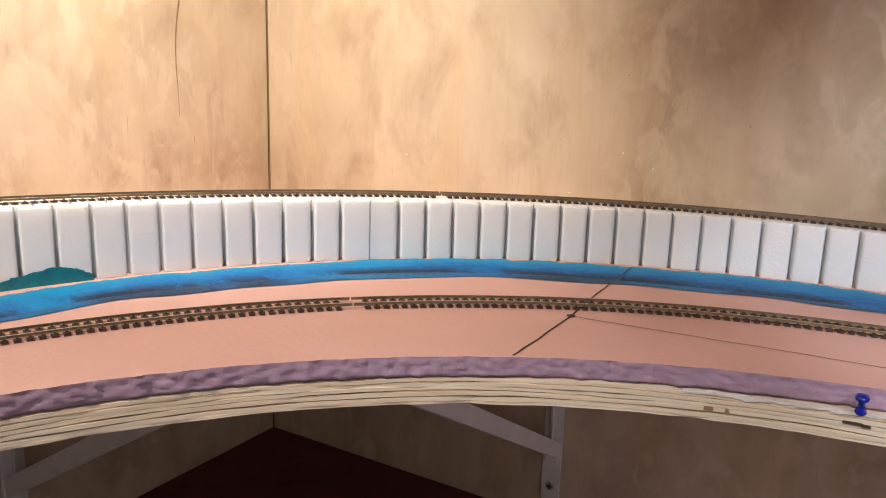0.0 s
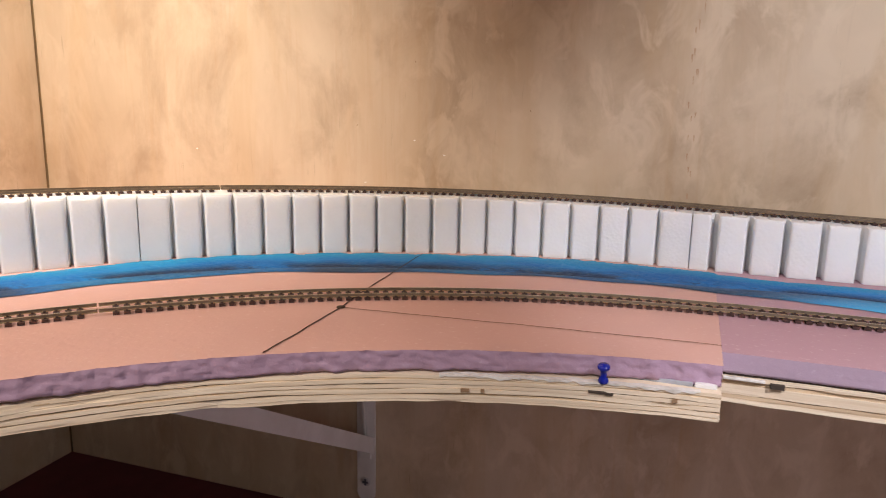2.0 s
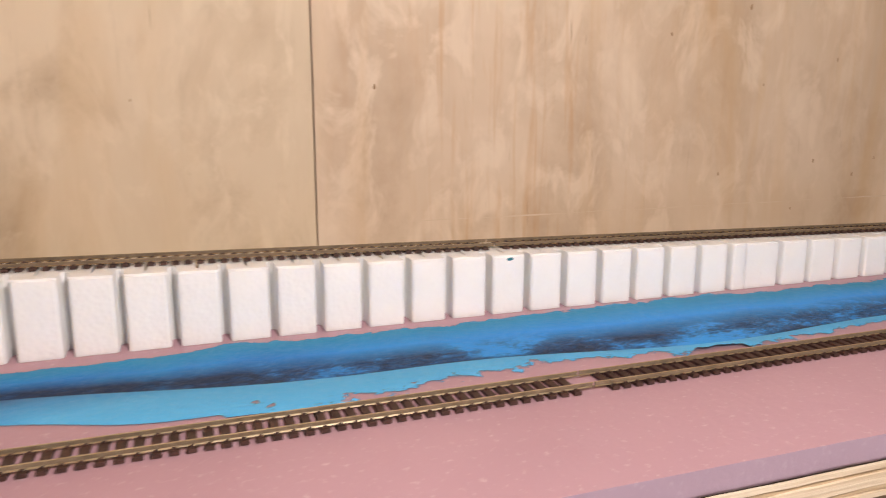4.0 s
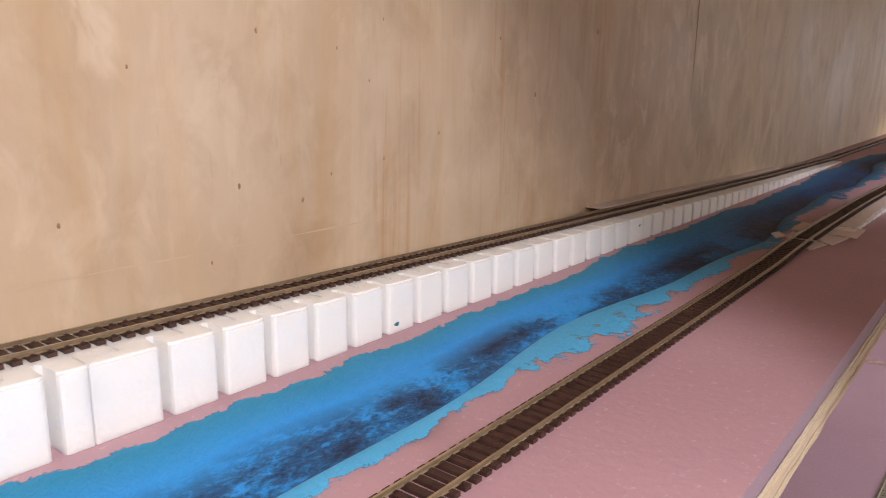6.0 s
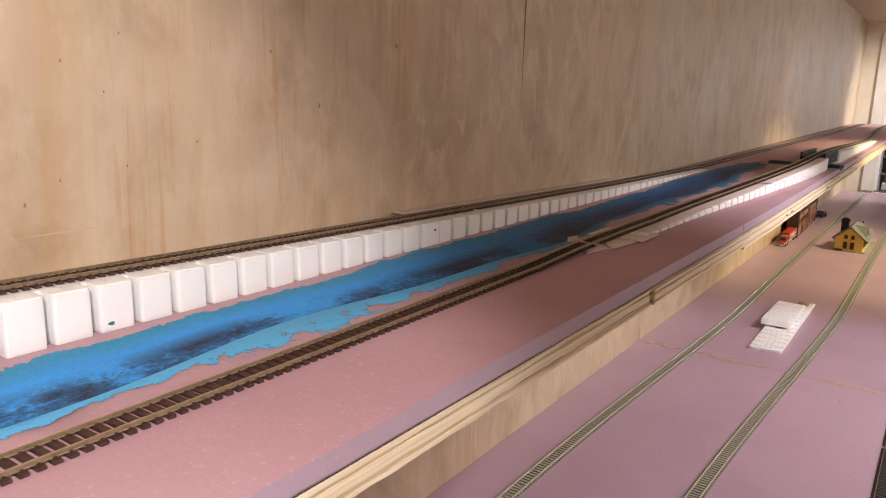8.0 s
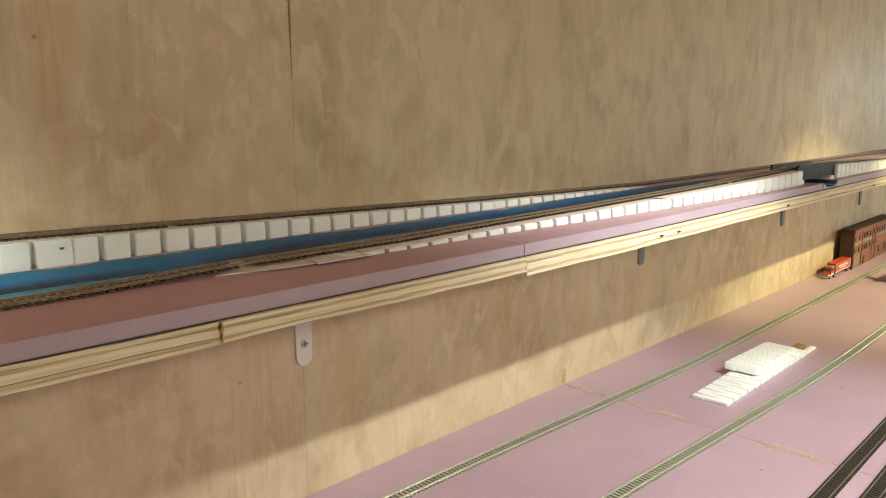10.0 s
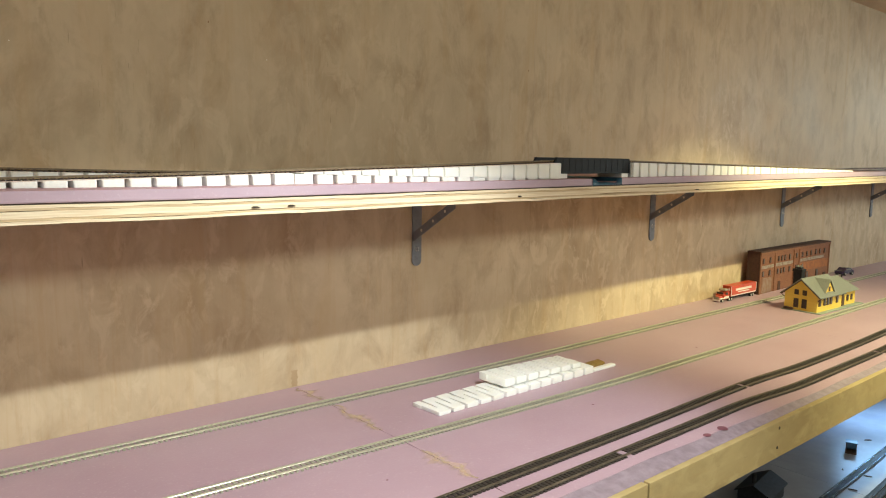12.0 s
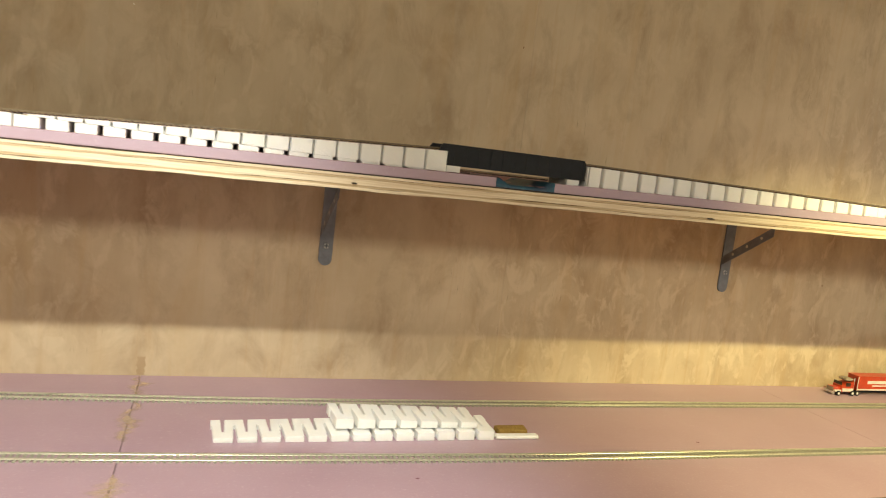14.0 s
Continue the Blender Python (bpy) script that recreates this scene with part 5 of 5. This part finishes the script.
part("step", boxed(-0.009, 0.018, 0.0036, -0.0012, 0.044, 0.009), BROWN, depot, "dark brown step")
for y in (-0.0105, 0.0125):
    framed(depot, y, 0.0105, 0.0135, 0.026)
    framed(depot, y, 0.0475, 0.0120, 0.0145)
for x in (0.016, 0.050, 0.072, 0.094, 0.138):
    f = part("window", boxed(x - 0.007, -HW - 0.0022, 0.020, x + 0.007, -HW + 0.002, 0.040), BROWN, depot)
    part("pane", boxed(x - 0.0055, -HW - 0.0027, 0.022, x + 0.0055, -HW - 0.0005, 0.038), WINDOW, f)
f = part("door", boxed(0.190, -0.0422, 0.0036, 0.206, -0.0395, 0.034), BROWN, depot)
for x in (0.232, 0.262):
    f = part("window", boxed(x - 0.006, -0.0422, 0.016, x + 0.006, -0.0395, 0.033), BROWN, depot)
    part("pane", boxed(x - 0.0046, -0.0427, 0.0175, x + 0.0046, -0.0410, 0.0315), WINDOW, f)
for x in (0.001, 0.034, 0.120, 0.167):
    for sy in (-1, 1):
        bm = bmesh.new()
        cylinder(bm, (x, sy * (HW + 0.001), 0.036), (x, sy * (HW + 0.0105), 0.0445), 0.0012, n=6)
        part("eave_bracket", bm, BROWN, depot)
for x in (-0.0075, 0.0):
    for sy in (-1, 1):
        bm = bmesh.new()
        cylinder(bm, (x, sy * (HW + 0.009), 0.0452), (x, 0, PEAK - 0.0012), 0.0011, n=6)
        part("bargeboard", bm, BROWN, depot)
bm = bmesh.new()
box(bm, 0.022, 0.012, 0.050, 0.046, 0.036, 0.118)
box(bm, 0.020, 0.010, 0.110, 0.048, 0.038, 0.117)
box(bm, 0.026, 0.016, 0.1175, 0.042, 0.032, 0.122)
part("chimney", bm, BLACK, depot, "dark brick chimney")
for y in (0.020, 0.028):
    bm = bmesh.new()
    cylinder(bm, (0.034, y, 0.1215), (0.034, y, 0.127), 0.0026, n=10)
    part("chimney_pot", bm, BASE, depot)
bm = bmesh.new()
cylinder(bm, (0.258, -0.010, 0.072), (0.258, -0.010, 0.088), 0.0022, n=8)
part("vent_pipe", bm, BLACK, depot)

# ---- model factory against the wall ----
BRICK = grainy("brown_model_brick", (0.25, 0.10, 0.048), (0.145, 0.058, 0.03), 140, 0.75, 0.6, 0.0008, 0, (1, 1, 4))
SIDE = grainy("dark_model_brick", (0.065, 0.026, 0.018), (0.04, 0.016, 0.011), 140, 0.8)
SIGN = grainy("faded_sign_paint", (0.34, 0.31, 0.28), (0.17, 0.11, 0.09), 110, 0.8)
WASH = grainy("whitewashed_model_brick", (0.27, 0.20, 0.165), (0.21, 0.11, 0.075), 90, 0.8)
LIT_BRICK = grainy("lit_model_brick", (0.36, 0.13, 0.035), (0.22, 0.075, 0.03), 80, 0.75)
fac = thing("model_factory", "brown brick model factory front standing against the wall", "model building", pose(4.663, -0.063, LOW, 0, 0, 1.4))
W, HT, DP = 0.555, 0.138, 0.042
part("wall", boxed(0.002, 0, 0, W, DP, HT - 0.004), BRICK, fac)
part("side_wall", boxed(-0.0005, 0.001, 0, 0.0018, DP, HT - 0.003), SIDE, fac)
part("roof", boxed(-0.003, -0.003, HT - 0.0038, W + 0.003, DP, HT), SIDE, fac)
part("cornice", boxed(0, -0.0035, HT - 0.011, W, -0.0002, HT - 0.004), BRICK, fac)
for x in (0.0, 0.103, 0.246, 0.291, W - 0.008):
    part("pilaster", boxed(x + 0.0005, -0.0026, 0, x + 0.007, -0.0002, HT - 0.0115), BRICK, fac)
for z, h, xs in (
    (0.098, 0.017, (0.022, 0.067, 0.124, 0.147, 0.169, 0.203, 0.253, 0.297, 0.331, 0.365, 0.402, 0.436, 0.474)),
    (0.056, 0.017, (0.022, 0.066, 0.122, 0.146, 0.166, 0.205, 0.253, 0.300)),
    (0.018, 0.024, (0.340, 0.420)),
):
    for x in xs:
        x = x * 1.07
        w = 0.0042 if z > 0.05 else 0.0085
        f = part("window", boxed(x - w - 0.0012, -0.0018, z, x + w + 0.0012, 0.001, z + h), SIDE, fac)
        part("pane", boxed(x - w, -0.0022, z + 0.0015, x + w, -0.0004, z + h - 0.0015), WINDOW, f)
        part("sill", boxed(x - w - 0.002, -0.0026, z - 0.0018, x + w + 0.002, -0.0001, z - 0.0002), BRICK, f)
for x0, x1, z0, z1 in ((0.012, 0.099, 0.081, 0.0905), (0.113, 0.244, 0.081, 0.0915), (0.301, 0.505, 0.0815, 0.091)):
    part("sign_band", boxed(x0, -0.0014, z0, x1, 0.0004, z1), SIGN, fac, "faded painted sign band, lettering worn away")
part("washed_patch", boxed(0.020, -0.0010, 0.002, 0.088, 0.0004, 0.050), WASH, fac, "whitewashed lower wall")
# orange slab paints the warm light on the right part of the brick
part("lit_wall", boxed(0.300, -0.0010, 0.047, 0.544, 0.0004, 0.076), LIT_BRICK, fac, "brick wall section with warm light put into its orange colour")
part("door", boxed(0.138, -0.0018, 0.001, 0.154, 0.001, 0.030), SIDE, fac)
part("door", boxed(0.508, -0.0018, 0.001, 0.528, 0.001, 0.026), SIDE, fac)

# ---- model lorry and car ----
ORANGE = grainy("orange_red_paint", (0.55, 0.065, 0.025), (0.46, 0.05, 0.02), 60, 0.35)
WHITE = grainy("white_model_paint", (0.75, 0.72, 0.68), (0.66, 0.62, 0.58), 80, 0.45)
RUBBER = material("black_rubber", (0.02, 0.02, 0.02), 0.7)
lorry = thing("model_lorry", "orange-red model articulated lorry with white lettering bars", "model truck", pose(4.436, -0.047, LOW, 0, 0, 0) @ Matrix.Scale(0.97, 4))


def wheel(x, y, r, parent):
    bm = bmesh.new()
    cylinder(bm, (x, y - 0.003, r), (x, y + 0.003, r), r, n=14)
    w = part("wheel", bm, RUBBER, parent)
    bm = bmesh.new()
    cylinder(bm, (x, y - 0.0035, r), (x, y + 0.0035, r), r * 0.5, n=10)
    part("rim", bm, WHITE, w)


trailer = part("trailer", boxed(0.062, -0.0145, 0.0125, 0.222, 0.0145, 0.0445, bevel=0.0008), ORANGE, lorry)
part("lettering_bar", boxed(0.090, -0.0151, 0.0285, 0.190, -0.0144, 0.0355), WHITE, trailer, "white lettering bar")
part("lettering_bar", boxed(0.105, -0.0151, 0.0225, 0.175, -0.0144, 0.0255), WHITE, trailer, "white lettering bar")
part("roof_panel", boxed(0.0615, -0.0149, 0.0440, 0.2225, 0.0149, 0.0455), ORANGE, trailer)
for x in (0.0618, 0.2212):
    part("corner_post", boxed(x - 0.0008, -0.0152, 0.0125, x + 0.0012, -0.0143, 0.0439), WHITE, trailer)
part("skirt_stripe", boxed(0.0640, -0.0151, 0.0135, 0.2200, -0.0144, 0.0165), WHITE, trailer, "white stripe along the trailer's foot")
bm = bmesh.new()
prism(bm, [(0.020, -0.0125), (0.054, -0.0125), (0.054, 0.0125), (0.020, 0.0125)], 0.008, lambda x, y: 0.032 if x > 0.03 else 0.022)
cab = part("cab", bm, ORANGE, lorry)
part("bonnet", boxed(0.0005, -0.0095, 0.007, 0.0215, 0.0095, 0.0185, bevel=0.002), ORANGE, lorry)
part("side_window", boxed(0.031, -0.0131, 0.021, 0.044, -0.0122, 0.029), WINDOW, cab)
part("stripe", boxed(0.022, -0.0131, 0.0095, 0.053, -0.0123, 0.0165), WHITE, cab, "white stripe")
GRILLE = grainy("grey_tan_grille", (0.36, 0.30, 0.22), (0.2, 0.16, 0.12), 200, 0.4)
part("grille", boxed(-0.0012, -0.0085, 0.0088, 0.0004, 0.0085, 0.0180), GRILLE, lorry)
part("windscreen", boxed(0.0192, -0.0108, 0.0235, 0.0206, 0.0108, 0.0300), WINDOW, cab)
part("roof_fairing", boxed(0.030, -0.0115, 0.0325, 0.053, 0.0115, 0.0390, bevel=0.003), GRILLE, cab)
for y in (-0.0102, 0.0102):
    part("wing", boxed(0.001, y - 0.0028, 0.0086, 0.0200, y + 0.0028, 0.0130, bevel=0.0012), WHITE, lorry)
part("bumper", boxed(-0.002, -0.012, 0.004, 0.0012, 0.012, 0.0085), SCREW, lorry, "chrome bumper")
part("chassis", boxed(0.004, -0.006, 0.005, 0.215, 0.006, 0.0122), BLACK, lorry)
for x in (0.012, 0.052, 0.066, 0.190, 0.204):
    for y in (-0.0115, 0.0115):
        wheel(x, y, 0.0058, lorry)
bm = bmesh.new()
cylinder(bm, (0.056, -0.010, 0.012), (0.056, -0.010, 0.040), 0.0012, n=8)
part("exhaust", bm, SCREW, lorry)

car = thing("model_car", "dark blue model car parked beside the factory", "model car", pose(5.315, -0.050, LOW, 0, 0, -8) @ Matrix.Scale(1.5, 4))
NAVY = material("navy_model_paint", (0.045, 0.03, 0.07), 0.25)
bm = bmesh.new()
prof = [(0, 0.004), (0.052, 0.004), (0.053, 0.011), (0.044, 0.0125), (0.037, 0.018), (0.018, 0.0185), (0.009, 0.0125), (0.0, 0.011)]
sweep(bm, [[(x, y, z) for x, z in prof] for y in (-0.010, 0.010)])
part("body", bm, NAVY, car)
for y in (-0.0104, 0.0096):
    part("window", boxed(0.0155, y, 0.0128, 0.037, y + 0.0008, 0.0168), WINDOW, car)
for x in (0.010, 0.042):
    for y in (-0.0092, 0.0092):
        wheel(x, y, 0.0042, car)


# ---- lowest deck, seen past the front of the bench ----
DECK = grainy("grey_painted_deck", (0.25, 0.25, 0.275), (0.18, 0.18, 0.21), 12, 0.36)
Z3 = -0.75
deck = thing("lowest_deck", "grey painted lowest deck under the bench", "table")
for x0, x1 in ((2.6, 4.272), (4.2734, 5.42), (5.4214, 6.6)):
    part("board", boxed(x0, -0.86, Z3 - 0.03, x1, -0.02, Z3), DECK, deck)
RAIL_BLUED = grainy("blued_dark_rail", (0.10, 0.12, 0.16), (0.05, 0.06, 0.09), 120, 0.25, 0.1, 0.0003, 0.7)
for fn in (lambda x: (x, -0.495 + 0.040 * (x - 4.2), Z3 + 0.0003), lambda x: (x, -0.577 + 0.014 * ease(4.2, 4.6, x) - 0.03 * ease(4.6, 5.6, x), Z3 + 0.0042)):
    for a, b in ((3.4, 4.3), (4.3, 5.2), (5.2, 6.3)):
        track("flex_track", "dark model railway track on the lowest deck", fn, a, b - 0.001, RAIL_BLUED, TIE_BLACK, 0.0073, False, 0.003, "track on the lowest deck")
bm = bmesh.new()
rows = []
for i in range(60):
    x = 3.4 + i * 0.05
    y = -0.577 + 0.014 * ease(4.2, 4.6, x) - 0.03 * ease(4.6, 5.6, x)
    rows.append([(x, y + 0.026, Z3 + 0.0002), (x, y + 0.019, Z3 + 0.004), (x, y - 0.019, Z3 + 0.004), (x, y - 0.026, Z3 + 0.0002)])
sweep(bm, rows)
solo("roadbed", bm, grainy("dark_blue_roadbed", (0.035, 0.05, 0.085), (0.02, 0.028, 0.05), 160, 0.6), "dark blue-black roadbed strip under the lowest track", "roadbed")
for x, y, l, w, turn in ((4.386, -0.453, 0.012, 0.004, 20), (4.393, -0.511, 0.020, 0.0035, -65), (4.280, -0.517, 0.020, 0.003, -70), (4.66, -0.415, 0.022, 0.006, -40), (4.90, -0.395, 0.03, 0.006, -20)):
    bm = bmesh.new()
    prism(bm, [(-l / 2, -w * 0.3), (-l * 0.1, -w / 2), (l / 2, -w * 0.2), (l * 0.35, w * 0.4), (-l * 0.2, w / 2)], 0.0002, 0.0022)
    scrap = solo("wood_scrap", bm, BROWN, "small brown wood scrap on the lowest deck", "scrap", group="scraps on the lowest deck")
    scrap.matrix_world = pose(x, y, Z3, 0, 0, turn)
shed = thing("model_shed", "small black model shed on the lowest deck", "model shed", pose(4.05, -0.40, Z3, 0, 0, 8))
bm = bmesh.new()
gabled(bm, -0.055, 0.055, 0.035, 0.035, 0.052)
part("wall", bm, BLACK, shed)
bm = bmesh.new()
roof(bm, -0.060, 0.060, 0.035, 0.035, 0.052, 0.006, 0.003)
part("roof", bm, BLACK, shed)
bm = bmesh.new()
cylinder(bm, (-0.03, 0.008, 0.045), (-0.03, 0.008, 0.072), 0.005, n=10)
part("chimney", bm, BLACK, shed)
hut = thing("model_hut", "tiny blue open-fronted model hut on the lowest deck", "model hut", pose(4.535, -0.417, Z3, 0, 0, 20))
BLUE_TIN = grainy("blue_tin", (0.10, 0.20, 0.36), (0.06, 0.13, 0.25), 120, 0.4)
part("floor", boxed(-0.024, -0.014, 0.0002, 0.014, 0.014, 0.002), BROWN, hut)
part("back_wall", boxed(0.011, -0.013, 0.0021, 0.013, 0.013, 0.026), BLUE_TIN, hut)
for y in (-0.013, 0.0112):
    part("side_wall", boxed(-0.010, y, 0.0021, 0.0109, y + 0.0018, 0.026), BROWN, hut)
part("lintel", boxed(-0.010, -0.0111, 0.013, -0.0085, 0.0111, 0.026), BLUE_TIN, hut)
part("roof", boxed(-0.0125, -0.0150, 0.0261, 0.0145, 0.0150, 0.0285), BLUE_TIN, hut)

# clump of green lichen
LICHEN = grainy("green_lichen", (0.085, 0.13, 0.03), (0.03, 0.05, 0.012), 60, 0.95, 1.0, 0.004)
bush = thing("lichen_bush", "clump of green model lichen beside the tracks", "bush")
bm = bmesh.new()
rng = random.Random(4)
for i in range(7000):
    u, v = rng.uniform(-1, 1), rng.uniform(-1, 1)
    x = 4.36 + 0.17 * u
    half = 0.046 * (1 - u * u) ** 0.5 * (1 + 0.35 * noise.noise(Vector((u * 4, 3.0, 1.0))))
    y = -0.655 + half * v
    top = 0.075 * max(0.0, (1 - u * u) * (1 - v * v)) ** 0.6 * (1 + 0.5 * noise.noise(Vector((x * 40, y * 40, 2.0))))
    c = Vector((x, y, Z3 + 0.002 + top * rng.uniform(0.7, 1.05)))
    r = rng.uniform(0.0016, 0.0038)
    q = Euler((rng.uniform(0, 6), rng.uniform(0, 6), rng.uniform(0, 6))).to_matrix()
    vs = [bm.verts.new(c + q @ Vector(p) * r) for p in ((1, 0, 0), (-0.5, 0.8, 0.2), (-0.5, -0.8, -0.2), (0.1, 0.1, 1.1))]
    for t in ((0, 1, 2), (0, 1, 3), (1, 2, 3), (0, 2, 3)):
        bm.faces.new([vs[j] for j in t])
ob = part("clump", bm, LICHEN, bush)
ob["kind"] = "stuff"

# ---- store shelving beyond the opening ----
rack = thing("store_rack", "store shelving with white posts and boards full of small stock", "shelving")
BOARD = grainy("brown_shelf_board", (0.22, 0.15, 0.08), (0.15, 0.1, 0.055), 30, 0.6)
LEVELS = (-0.70, -0.57, -0.445, -0.32, -0.20, -0.085, 0.045, 0.17)
for z in LEVELS:
    part("shelf", boxed(XE + 0.70, -1.9, z - 0.014, XE + 1.1, -0.14, z), BOARD, rack)
part("side_panel", boxed(XE + 0.70, -0.139, DEEP, XE + 1.1, -0.12, 0.19), GREY_SHIM, rack)
for y in (-0.29, -1.05):
    bm = bmesh.new()
    cylinder(bm, (XE + 0.68, y, DEEP), (XE + 0.68, y, 0.25), 0.013, n=12)
    part("post", bm, WHITE_METAL, rack)
BIN = {
    "blue": grainy("blue_plastic_bin", (0.05, 0.11, 0.26), (0.03, 0.07, 0.18), 20, 0.4),
    "pale blue": grainy("pale_blue_carton", (0.35, 0.45, 0.6), (0.25, 0.34, 0.5), 20, 0.5),
    "white": grainy("white_carton", (0.7, 0.7, 0.7), (0.6, 0.6, 0.6), 30, 0.6),
    "dark": grainy("dark_bin", (0.03, 0.03, 0.035), (0.02, 0.02, 0.022), 30, 0.5),
    "green": grainy("green_tub", (0.06, 0.12, 0.05), (0.04, 0.08, 0.03), 30, 0.6),
}
rng = random.Random(8)
for z in LEVELS[:-1]:
    y = -1.3
    while y < -0.22:
        w, h = rng.uniform(0.03, 0.11), rng.uniform(0.04, 0.085)
        kind = rng.choice(["blue", "white", "dark", "pale blue", "dark", "blue", "white", "pale blue", "green", "dark"])
        d = rng.uniform(0.0, 0.06)
        solo("storage_box", boxed(XE + 0.72 + d, y, z + 0.0002, XE + 0.95, y + w, z + h, bevel=0.004), BIN[kind], kind + " storage box on the store shelving", "box", group="boxes on the store shelving")
        y += w + rng.uniform(0.004, 0.025)
